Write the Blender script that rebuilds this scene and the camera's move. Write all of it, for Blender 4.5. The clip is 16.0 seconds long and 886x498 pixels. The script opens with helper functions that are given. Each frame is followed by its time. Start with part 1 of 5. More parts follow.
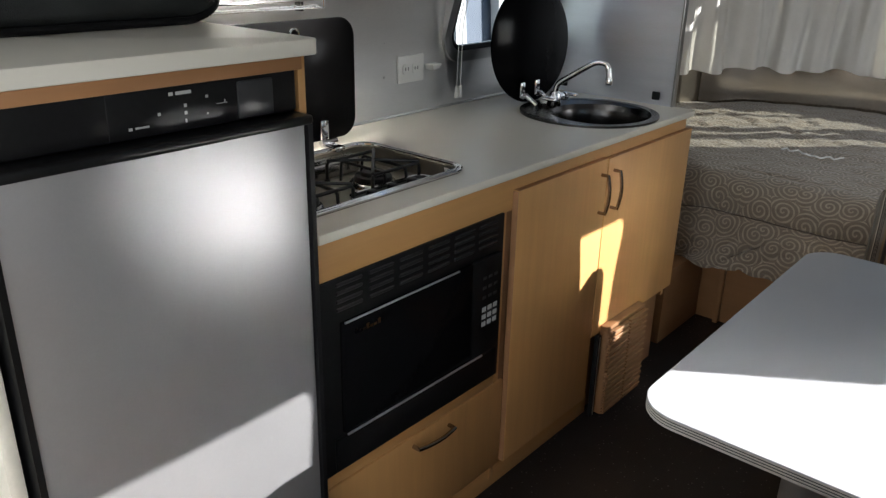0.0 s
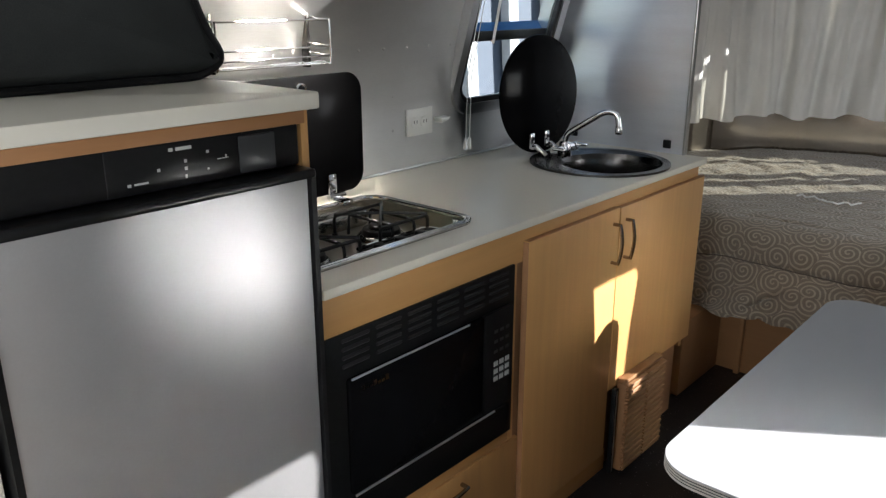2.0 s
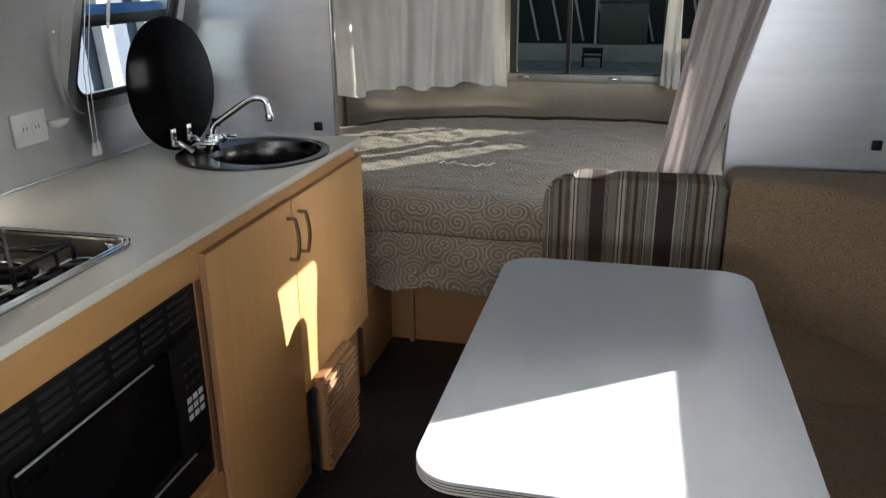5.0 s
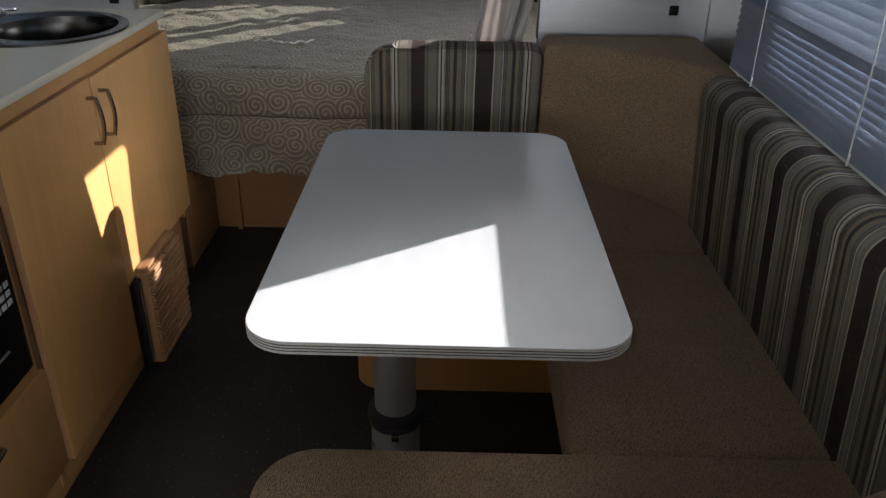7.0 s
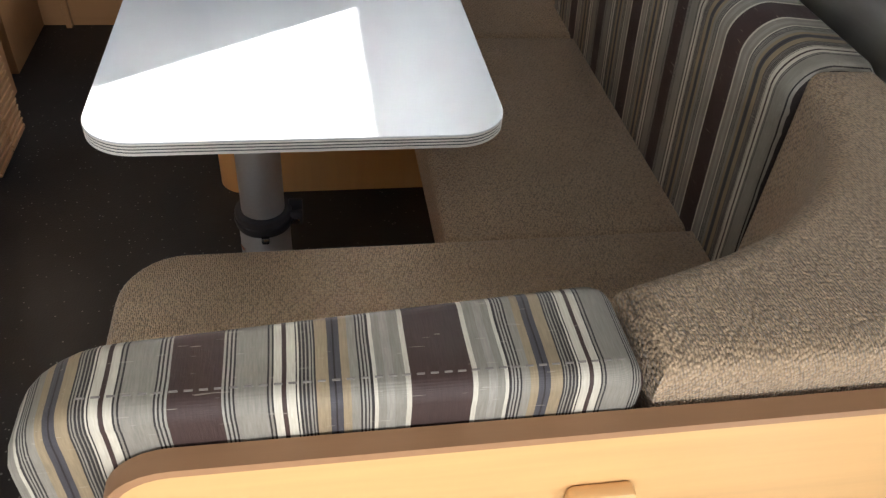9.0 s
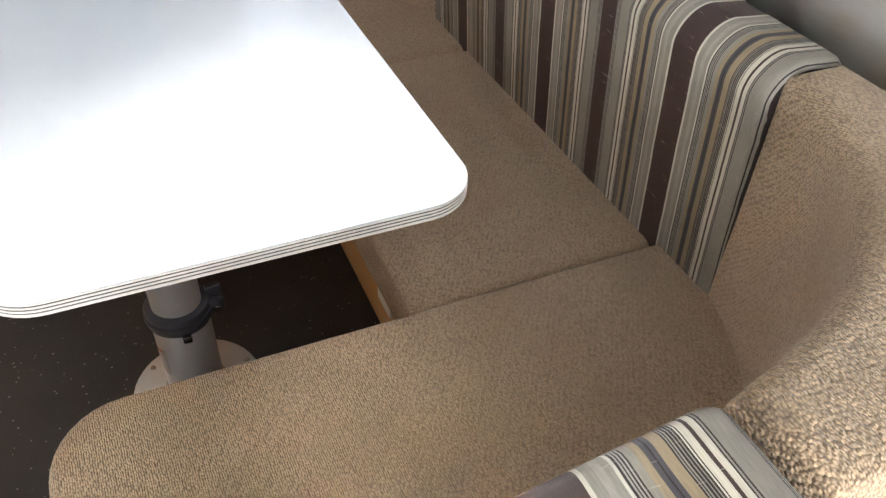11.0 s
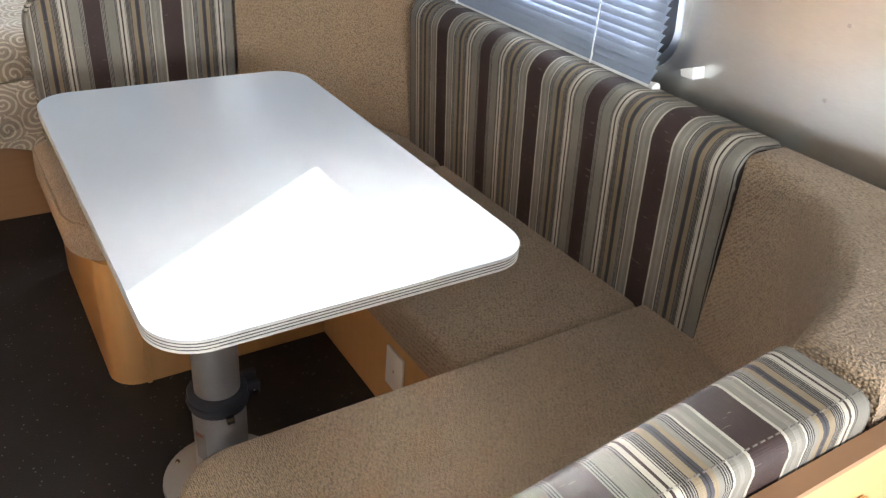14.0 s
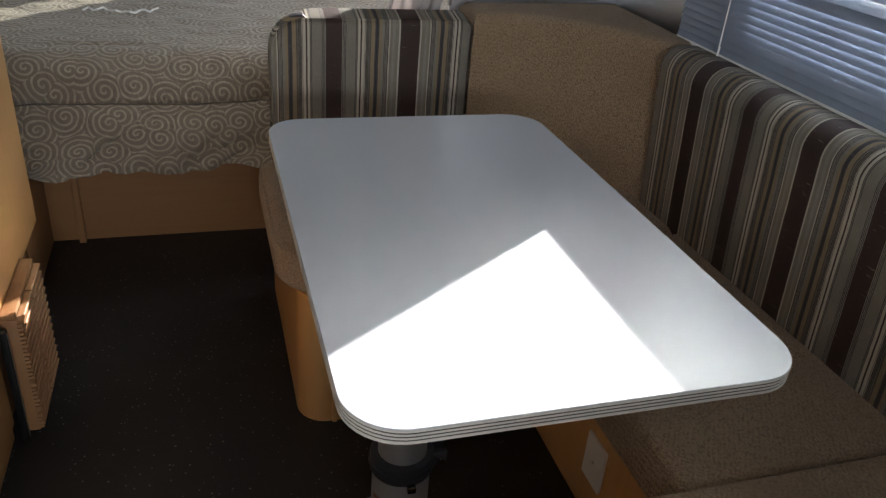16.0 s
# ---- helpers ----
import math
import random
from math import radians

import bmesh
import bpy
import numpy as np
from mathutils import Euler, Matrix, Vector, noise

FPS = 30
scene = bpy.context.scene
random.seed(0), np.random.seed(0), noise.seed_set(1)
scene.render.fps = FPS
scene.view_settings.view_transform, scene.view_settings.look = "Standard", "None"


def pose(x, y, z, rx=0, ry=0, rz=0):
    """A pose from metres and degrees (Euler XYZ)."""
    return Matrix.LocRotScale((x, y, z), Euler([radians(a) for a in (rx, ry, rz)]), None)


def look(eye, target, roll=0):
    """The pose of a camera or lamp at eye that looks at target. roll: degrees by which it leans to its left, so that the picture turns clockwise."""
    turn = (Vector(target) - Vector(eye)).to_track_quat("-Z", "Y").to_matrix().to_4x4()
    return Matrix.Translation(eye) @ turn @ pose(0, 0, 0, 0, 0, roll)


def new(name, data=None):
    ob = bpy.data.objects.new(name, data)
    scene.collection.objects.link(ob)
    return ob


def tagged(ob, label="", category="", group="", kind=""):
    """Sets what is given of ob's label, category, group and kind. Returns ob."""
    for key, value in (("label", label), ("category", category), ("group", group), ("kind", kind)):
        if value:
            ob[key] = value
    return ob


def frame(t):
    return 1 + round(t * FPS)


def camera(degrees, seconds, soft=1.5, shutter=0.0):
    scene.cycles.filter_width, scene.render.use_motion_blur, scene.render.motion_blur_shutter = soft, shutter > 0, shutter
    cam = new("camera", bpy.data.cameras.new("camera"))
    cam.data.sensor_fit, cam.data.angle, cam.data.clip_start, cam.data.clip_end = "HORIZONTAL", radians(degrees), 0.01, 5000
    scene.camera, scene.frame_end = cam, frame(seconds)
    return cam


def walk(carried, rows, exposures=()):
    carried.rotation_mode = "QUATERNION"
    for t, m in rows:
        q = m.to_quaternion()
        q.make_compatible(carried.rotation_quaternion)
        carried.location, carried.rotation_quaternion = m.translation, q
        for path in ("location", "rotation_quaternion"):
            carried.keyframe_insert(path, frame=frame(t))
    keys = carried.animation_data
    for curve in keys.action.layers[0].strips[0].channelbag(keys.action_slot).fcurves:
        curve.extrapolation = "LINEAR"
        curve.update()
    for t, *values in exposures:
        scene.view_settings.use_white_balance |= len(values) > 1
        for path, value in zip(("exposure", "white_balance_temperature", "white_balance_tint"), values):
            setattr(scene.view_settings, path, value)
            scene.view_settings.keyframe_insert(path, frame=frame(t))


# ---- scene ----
import collections

cam = camera(59.2, 16.0, 1.35)
PATH = [
    (0, (0.167, -0.045, 1.451), (-1.034, 1.372, 0.709), 1.3),
    (0.5, (0.18, -0.049, 1.45), (-1.042, 1.372, 0.751), 1.4),
    (1, (0.177, -0.043, 1.453), (-1.073, 1.374, 0.799), 1.2),
    (1.5, (0.17, -0.031, 1.45), (-1.088, 1.389, 0.816), 0.9),
    (2, (0.161, -0.011, 1.442), (-1.103, 1.411, 0.825), -0.0),
    (2.5, (0.126, 0.02, 1.442), (-1.045, 1.525, 0.838), -0.8),
    (3, (0.087, 0.038, 1.441), (-0.97, 1.626, 0.843), -0.6),
    (3.5, (0.046, 0.054, 1.44), (-0.863, 1.72, 0.81), -0.1),
    (4, (0.018, 0.067, 1.442), (-0.728, 1.8, 0.779), -0.3),
    (4.5, (-0.003, 0.076, 1.438), (-0.599, 1.864, 0.77), -0.1),
    (5, (-0.021, 0.087, 1.432), (-0.469, 1.919, 0.765), -0.6),
    (7.5, (0.009, 0.065, 1.38), (0.067, 1.75, 0.304), 2.3),
    (8, (0.016, 0.068, 1.382), (0.152, 1.63, 0.14), 3.7),
    (8.2, (0.017, 0.069, 1.371), (0.197, 1.601, 0.099), 4.3),
    (10.5, (-0.072, 0.256, 1.328), (0.46, 1.65, -0.004), 3.3),
    (11, (-0.099, 0.32, 1.333), (0.543, 1.68, 0.015), 2.7),
    (11.5, (-0.122, 0.349, 1.331), (0.605, 1.679, 0.026), 3.5),
    (12, (-0.19, 0.314, 1.336), (0.652, 1.628, 0.085), 4.6),
    (12.5, (-0.285, 0.262, 1.351), (0.608, 1.557, 0.117), 3.8),
    (13, (-0.383, 0.231, 1.355), (0.578, 1.551, 0.201), 5.3),
    (13.5, (-0.437, 0.212, 1.352), (0.556, 1.584, 0.288), 5.4),
    (14, (-0.449, 0.212, 1.349), (0.534, 1.635, 0.344), 5.1),
    (14.5, (-0.432, 0.239, 1.334), (0.466, 1.744, 0.372), 4.0),
    (15, (-0.441, 0.299, 1.324), (0.383, 1.865, 0.392), 3.6),
    (15.5, (-0.438, 0.353, 1.316), (0.276, 1.966, 0.373), 4.8),
    (16, (-0.426, 0.403, 1.308), (0.134, 2.065, 0.348), 5.0),
]
EXPOSURES = [(0, 1.64), (2, 1.77), (5.2, 1.9), (7.3, 1.35), (8.2, 2.0), (10.5, 3.8), (11.5, 3.98), (12.2, 3.88), (12.6, 3.6), (13.5, 3.45), (14.5, 3.42), (15.5, 3.0), (16, 2.0)]
walk(cam, [(t, look(e, g, r)) for t, e, g, r in PATH], EXPOSURES)

# ---- light ----
SUN = Vector((-1, -0.735, -0.49)).normalized()
world = bpy.data.worlds.new("sky")
scene.world = world
world.use_nodes = True
wn = world.node_tree
sky = wn.nodes.new("ShaderNodeTexSky")
sky.sky_type = 'NISHITA'
sky.sun_disc = False
sky.dust_density = 0.1
sky.sun_elevation = math.asin(-SUN.z)
sky.sun_rotation = math.atan2(-SUN.x, -SUN.y)
wn.nodes["Background"].inputs[1].default_value = 0.075
wn.links.new(sky.outputs[0], wn.nodes["Background"].inputs[0])
sd = bpy.data.lights.new("sun", 'SUN')
sd.energy, sd.angle, sd.color = 5.0, radians(0.4), (1.0, 0.985, 0.965)
sun = new("sun", sd)
sun.matrix_world = look((6, 4, 5), Vector((6, 4, 5)) + SUN)

# fill lamp added in an assumed, unseen rear window, as daylight from behind
ad = bpy.data.lights.new("rear_fill", 'AREA')
ad.shape, ad.size, ad.size_y, ad.energy, ad.color = 'RECTANGLE', 0.8, 0.4, 4.4, (0.93, 0.96, 1.0)
rear = new("rear_fill", ad)
rear.matrix_world = look((-0.2, -1.27, 1.3), (-0.2, 0, 1.3))

# small lamp added out of view above the wire rack, for the wall's glow
pd = bpy.data.lights.new("rack_glow_lamp", 'AREA')
pd.shape, pd.size, pd.energy, pd.color = 'DISK', 0.15, 4.2, (1.0, 0.94, 0.84)
pd.spread = radians(95)
rack_glow_lamp = new("rack_glow_lamp", pd)
rack_glow_lamp.matrix_world = look((-1.31, 1.17, 1.503), (-1.46, 1.15, 1.33))

# daylight that falls through the open entrance door
dd = bpy.data.lights.new("door_daylight", 'AREA')
dd.shape, dd.size, dd.size_y, dd.energy, dd.color = 'RECTANGLE', 1.1, 1.6, 1.7, (0.95, 0.97, 1.0)
door_light = new("door_daylight", dd)
door_light.matrix_world = look((0.82, -0.6, 1.0), (0, -0.6, 1.0))

# daylight that falls through the window beside the bed
bd = bpy.data.lights.new("bed_daylight", 'AREA')
bd.shape, bd.size, bd.size_y, bd.energy, bd.color = 'RECTANGLE', 0.43, 0.38, 1.5, (0.95, 0.97, 1.0)
bed_light = new("bed_daylight", bd)
bed_light.matrix_world = look((0.72, 3.03, 1.27), (-0.4, 2.95, 1.0))

# ---- materials ----
def nodes_of(name):
    m = bpy.data.materials.new(name)
    m.use_nodes = True
    t = m.node_tree
    return m, t, t.nodes["Principled BSDF"]


def nd(t, kind, **sets):
    n = t.nodes.new("ShaderNode" + kind)
    for k, v in sets.items():
        if k in n.inputs:
            n.inputs[k].default_value = v
    return n


def coords(t, scale=(1, 1, 1)):
    c, m = t.nodes.new("ShaderNodeTexCoord"), t.nodes.new("ShaderNodeMapping")
    m.inputs["Scale"].default_value = scale
    t.links.new(c.outputs["Object"], m.inputs["Vector"])
    return m.outputs["Vector"]


def mixcol(t, fac, a, b, mode='MIX'):
    m = t.nodes.new("ShaderNodeMix")
    m.data_type, m.blend_type = 'RGBA', mode
    for sock, v in ((m.inputs[0], fac), (m.inputs[6], a), (m.inputs[7], b)):
        if isinstance(v, (int, float)):
            sock.default_value = v
        elif isinstance(v, tuple):
            sock.default_value = (*v, 1) if len(v) == 3 else v
        else:
            t.links.new(v, sock)
    return m.outputs[2]


def calc(t, op, a, b=0.0):
    m = t.nodes.new("ShaderNodeMath")
    m.operation = op
    for sock, v in ((m.inputs[0], a), (m.inputs[1], b)):
        if isinstance(v, (int, float)):
            sock.default_value = v
        else:
            t.links.new(v, sock)
    return m.outputs[0]


def ramp(t, fac, stops, flat=False):
    r = t.nodes.new("ShaderNodeValToRGB")
    el = r.color_ramp.elements
    if flat:
        r.color_ramp.interpolation = 'CONSTANT'
    while len(el) < len(stops):
        el.new(0.5)
    for e, (p, c) in zip(el, stops):
        e.position, e.color = p, (*c, 1)
    t.links.new(fac, r.inputs[0])
    return r.outputs[0]


def noisy(t, vec, scale, detail=4.0, rough=0.6):
    n = nd(t, "TexNoise", Scale=scale, Detail=detail, Roughness=rough)
    t.links.new(vec, n.inputs["Vector"])
    return n.outputs["Fac"]


def bump(t, b, height, strength, dist=0.01):
    n = nd(t, "Bump", Strength=strength, Distance=dist)
    t.links.new(height, n.inputs["Height"])
    t.links.new(n.outputs[0], b.inputs["Normal"])


def plain(name, col, rough, metal=0.0, var=0.12, scale=6.0, fine=120.0, relief=0.05, stretch=(1, 1, 1), rvar=0.1, spec=0.5):
    """A surface with broad stains, fine grain and slight relief."""
    m, t, b = nodes_of(name)
    v = coords(t, stretch)
    big, small = noisy(t, v, scale), noisy(t, v, fine, 2)
    dark = tuple(c * (1 - var) for c in col)
    lite = tuple(min(1, c * (1 + var)) for c in col)
    f = calc(t, 'ADD', calc(t, 'MULTIPLY', big, 0.65), calc(t, 'MULTIPLY', small, 0.35))
    c = ramp(t, f, [(0.35, dark), (0.65, lite)])
    t.links.new(c, b.inputs["Base Color"])
    rr = calc(t, 'ADD', rough - rvar / 2, calc(t, 'MULTIPLY', big, rvar))
    t.links.new(rr, b.inputs["Roughness"])
    b.inputs["Metallic"].default_value = metal
    b.inputs["Specular IOR Level"].default_value = spec
    if relief:
        bump(t, b, small, relief, 0.004)
    return m


ALU = plain("aluminium", (0.65, 0.65, 0.645), 0.32, 1.0, 0.05, 2.0, 60, 0, (1, 1, 6), 0.04)
# front wall's aluminium, its dark brown reflections put into the colour
FRONT_ALU = plain("aluminium_dark_reflection", (0.36, 0.325, 0.285), 0.3, 1.0, 0.08, 2.0, 60, 0.01, (1, 1, 3), 0.05)
POLISHED = plain("polished_aluminium", (0.52, 0.475, 0.42), 0.13, 1.0, 0.08, 3.0, 40, 0.015, (1, 1, 0.4), 0.05)
ALU_SHEET = plain("brushed_aluminium", (0.76, 0.78, 0.83), 0.34, 0.85, 0.05, 3, 60, 0.06, (1, 1, 8))
ALU_FRAME = plain("satin_aluminium", (0.5, 0.5, 0.5), 0.3, 1.0, 0.08)
CHROME = plain("chrome", (0.72, 0.72, 0.73), 0.09, 1.0, 0.03, relief=0)
STEEL = plain("stainless_steel", (0.4, 0.385, 0.36), 0.22, 1.0, 0.1, 8, 200, 0.05)
# near black: the sink's shade is put into the colour, against ceiling reflections
DARK_STEEL = plain("dark_steel_bowl_shade", (0.085, 0.08, 0.077), 0.26, 1.0, 0.15, 8, 200, 0.05)
SILL = plain("dull_sill_metal", (0.3, 0.29, 0.27), 0.5, 0.6, 0.08)
NICKEL = plain("brushed_nickel", (0.33, 0.275, 0.215), 0.24, 1.0, 0.06)
BLACK = plain("black_plastic", (0.007, 0.007, 0.0075), 0.38, 0, 0.3, relief=0.03, spec=0.22)
SOFT_BLACK = plain("black_bag_cloth", (0.014, 0.016, 0.016), 0.75, 0, 0.4, 10, 400, 0.3)
GLASS_BLACK = plain("black_glass", (0.004, 0.004, 0.0045), 0.12, 0, 0.2, relief=0, rvar=0.03, spec=0.035)
IRON = plain("black_enamel_wire", (0.008, 0.0075, 0.0075), 0.42, 0, 0.3, spec=0.3)
TRAY = plain("brushed_hob_tray", (0.34, 0.31, 0.26), 0.36, 0.85, 0.12, 6, 220, 0.05)
GREY_PLASTIC = plain("grey_plastic", (0.022, 0.023, 0.025), 0.4, 0, 0.1)
SLOT = plain("dark_slot", (0.018, 0.018, 0.019), 0.5, 0, 0.1, spec=0.3)
MARK = plain("pale_marking", (0.4, 0.4, 0.39), 0.5)
WHITE_PLASTIC = plain("white_plastic", (0.78, 0.77, 0.74), 0.35, 0, 0.04, relief=0.01)
LAMINATE = plain("white_laminate", (0.55, 0.56, 0.58), 0.24, 0, 0.012, 3, 300, 0.01, rvar=0.03, spec=0.4)
PLY_LIGHT = plain("ply_light", (0.62, 0.58, 0.52), 0.5, 0, 0.1)
PLY_DARK = plain("ply_dark", (0.05, 0.047, 0.047), 0.5, 0, 0.15)
COUNTER = plain("counter_laminate", (0.74, 0.70, 0.61), 0.36, 0, 0.012, 4, 350, 0.01, rvar=0.02)
CLAMP = plain("clamp_black", (0.02, 0.02, 0.025), 0.45, 0, 0.2)
POLE = plain("pole_silver", (0.5, 0.49, 0.48), 0.42, 0.65, 0.06, 4, 150, 0.03)
SLAT = plain("blind_slat", (0.275, 0.315, 0.39), 0.75, 0, 0.05, spec=0.1)
CORD = plain("white_cord", (0.8, 0.8, 0.78), 0.7)
GASKET = plain("black_gasket", (0.01, 0.01, 0.011), 0.5)
WALLOUT = plain("painted_siding", (0.082, 0.1, 0.135), 0.6, 0, 0.1, 1, 8)
DARKOUT = plain("dark_teal_panel", (0.012, 0.02, 0.02), 0.6, 0, 0.2, 0.7, 6)
# blue base colour paints the sky's reflection onto the metal rail
RAIL = plain("sash_rail_sky_reflection", (0.12, 0.36, 0.85), 0.25, 1.0, 0.05)
CONCRETE = plain("concrete", (0.4, 0.385, 0.35), 0.85, 0, 0.15, 1.2, 40, 0.2)
ASPHALT = plain("asphalt", (0.05, 0.05, 0.052), 0.9, 0, 0.3, 0.8, 60, 0.4)
GRAVEL = plain("gravel", (0.3, 0.27, 0.23), 0.95, 0, 0.45, 3, 18, 0.8)
CREAM = plain("cream_edge", (0.72, 0.66, 0.55), 0.45, 0, 0.06)


def wood_mat(name, col, along, rough=0.38):
    m, t, b = nodes_of(name)
    st = [28.0, 28.0, 28.0]
    st['xyz'.index(along)] = 1.6
    v = coords(t, tuple(st))
    grain = noisy(t, v, 1.6, 6, 0.65)
    broad = noisy(t, coords(t), 3.0, 3)
    c1 = ramp(t, grain, [(0.3, tuple(c * 0.9 for c in col)), (0.7, tuple(c * 1.05 for c in col))])
    c2 = mixcol(t, calc(t, 'MULTIPLY', broad, 0.5), c1, tuple(c * 0.86 for c in col))
    t.links.new(c2, b.inputs["Base Color"])
    b.inputs["Roughness"].default_value = rough
    bump(t, b, grain, 0.05, 0.002)
    return m


MAPLE = wood_mat("maple_laminate", (0.59, 0.32, 0.12), 'z')
MAPLE_Y = wood_mat("maple_laminate_rail", (0.59, 0.32, 0.12), 'y')
MAPLE_X = wood_mat("maple_laminate_cross", (0.60, 0.345, 0.14), 'x')
# brown of the edge trim, also used as painted shade on galley parts
TRIM_AND_SHADE = wood_mat("brown_trim_and_shade", (0.30, 0.155, 0.075), 'x', 0.45)
TRIM_Y = wood_mat("brown_edge_trim_long", (0.34, 0.165, 0.07), 'y', 0.45)
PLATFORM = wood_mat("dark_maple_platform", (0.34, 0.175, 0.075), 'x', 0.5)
SLATWOOD = wood_mat("ash_slat", (0.27, 0.135, 0.058), 'y', 0.5)


def knit(name, col):
    """Ribbed knit: rows of plump stitches with dark gaps, paler where it is worn."""
    m, t, b = nodes_of(name)
    v = coords(t)
    wob = noisy(t, v, 420, 2)
    cell = nd(t, "TexVoronoi", Scale=1.0, Randomness=0.7)
    turned = t.nodes.new("ShaderNodeMapping")
    turned.inputs["Rotation"].default_value = (0.35, 0.3, 0.06)
    turned.inputs["Scale"].default_value = (360.0, 210.0, 300.0)
    t.links.new(v, turned.inputs["Vector"])
    t.links.new(turned.outputs[0], cell.inputs["Vector"])
    sep = t.nodes.new("ShaderNodeSeparateXYZ")
    t.links.new(turned.outputs[0], sep.inputs[0])
    rib = calc(t, 'MULTIPLY', calc(t, 'ADD', calc(t, 'SINE', calc(t, 'MULTIPLY', sep.outputs[0], 6.2832)), 1.0), 0.5)
    h = calc(t, 'SUBTRACT', 1.0, calc(t, 'MULTIPLY', cell.outputs["Distance"], 1.1))
    h = calc(t, 'ADD', calc(t, 'MULTIPLY', h, 0.87), calc(t, 'MULTIPLY', rib, 0.13))
    tone = t.nodes.new("ShaderNodeSeparateColor")
    t.links.new(cell.outputs["Color"], tone.inputs[0])
    worn = noisy(t, v, 5, 4)
    f = calc(t, 'ADD', calc(t, 'MULTIPLY', h, 0.7), calc(t, 'ADD', calc(t, 'MULTIPLY', wob, 0.25), calc(t, 'MULTIPLY', tone.outputs[0], 0.2)))
    c = ramp(t, f, [(0.32, tuple(x * 0.46 for x in col)), (0.62, col), (0.98, tuple(x * 1.45 for x in col))])
    c2 = mixcol(t, ramp(t, worn, [(0.35, (0, 0, 0)), (0.7, (0.55, 0.55, 0.55))]), c, tuple(x * y for x, y in zip(col, (0.72, 0.68, 0.62))))
    t.links.new(c2, b.inputs["Base Color"])
    b.inputs["Roughness"].default_value = 0.9
    b.inputs["Sheen Weight"].default_value = 0.15
    bump(t, b, h, 0.9, 0.004)
    return m


KNIT = knit("tan_knit_cloth", (0.40, 0.276, 0.168))


def stripes(name, axis, start, half):
    """Woven upholstery: plain brown bands, alternately narrow and wide, with mirrored groups of lines between them."""
    m, t, b = nodes_of(name)
    v = coords(t)
    sep = t.nodes.new("ShaderNodeSeparateXYZ")
    t.links.new(v, sep.inputs[0])
    sway = calc(t, 'MULTIPLY', calc(t, 'SUBTRACT', noisy(t, v, 9, 2), 0.5), 0.004)
    along = calc(t, 'ADD', sep.outputs['XYZ'.index(axis)], sway)
    u = calc(t, 'PINGPONG', calc(t, 'DIVIDE', calc(t, 'SUBTRACT', along, start), half), 1.0)
    br, cr, dk, tn, nv, gr, gl = (0.043, 0.023, 0.019), (0.46, 0.41, 0.33), (0.02, 0.014, 0.013), (0.235, 0.175, 0.105), (0.052, 0.046, 0.05), (0.205, 0.183, 0.15), (0.25, 0.228, 0.19)
    first = [(0, br), (.105, gl), (.114, dk), (.122, gl), (.131, dk), (.139, gl), (.148, dk), (.156, gr), (.282, dk), (.29, gr), (.299, dk), (.307, cr), (.341, br), (.36, cr),
             (.397, dk), (.404, cr), (.411, dk), (.421, gr), (.427, dk), (.437, gr), (.443, dk), (.453, gr), (.459, dk), (.466, gr), (.471, dk), (.48, tn)]
    second = [(.5, tn), (.533, nv), (.553, dk), (.562, nv), (.584, tn), (.62, gr), (.657, dk), (.665, gl), (.673, dk), (.681, gl), (.688, dk), (.695, gl), (.702, dk), (.713, cr), (.73, gr), (.762, gl), (.80, gr),
              (.846, cr), (.868, br)]
    c1 = ramp(t, calc(t, 'MULTIPLY', u, 2.0), [(p * 2, k) for p, k in first], True)
    c2 = ramp(t, calc(t, 'SUBTRACT', calc(t, 'MULTIPLY', u, 2.0), 1.0), [(p * 2 - 1, k) for p, k in second], True)
    c = mixcol(t, calc(t, 'GREATER_THAN', u, 0.5), c1, c2)
    thread = nd(t, "TexWave", Scale=230.0, Distortion=1.0)
    thread.bands_direction = 'Z'
    t.links.new(v, thread.inputs["Vector"])
    st = [60.0, 60.0, 60.0]
    st['XYZ'.index(axis)] = 700.0
    fine = noisy(t, coords(t, tuple(st)), 1, 3)
    c = mixcol(t, 0.5, c, ramp(t, fine, [(0.3, (0.6, 0.6, 0.6)), (0.7, (1.1, 1.1, 1.1))]), 'MULTIPLY')
    soil = noisy(t, v, 14, 4)
    c = mixcol(t, 0.5, c, ramp(t, soil, [(0.3, (0.78, 0.77, 0.75)), (0.7, (1.08, 1.08, 1.08))]), 'MULTIPLY')
    s2 = [420.0, 420.0, 420.0]
    s2['XYZ'.index(axis)] = 36.0
    slub = noisy(t, coords(t, tuple(s2)), 1.0, 1.0)
    c = mixcol(t, calc(t, 'MULTIPLY', calc(t, 'GREATER_THAN', slub, 0.735), 0.3), c, (0.4, 0.35, 0.28))
    t.links.new(c, b.inputs["Base Color"])
    b.inputs["Roughness"].default_value = 0.6
    b.inputs["Specular IOR Level"].default_value = 0.3
    bump(t, b, calc(t, 'ADD', calc(t, 'MULTIPLY', thread.outputs["Fac"], 0.4), fine), 0.25, 0.0012)
    return m


STRIPE_LONG = stripes("striped_cloth_long", 'Y', 1.304, 0.1915)
STRIPE_NEAR = stripes("striped_cloth_near", 'X', -0.0905, 0.181)
STRIPE_FAR = stripes("striped_cloth_far", 'X', -0.1035, 0.1955)


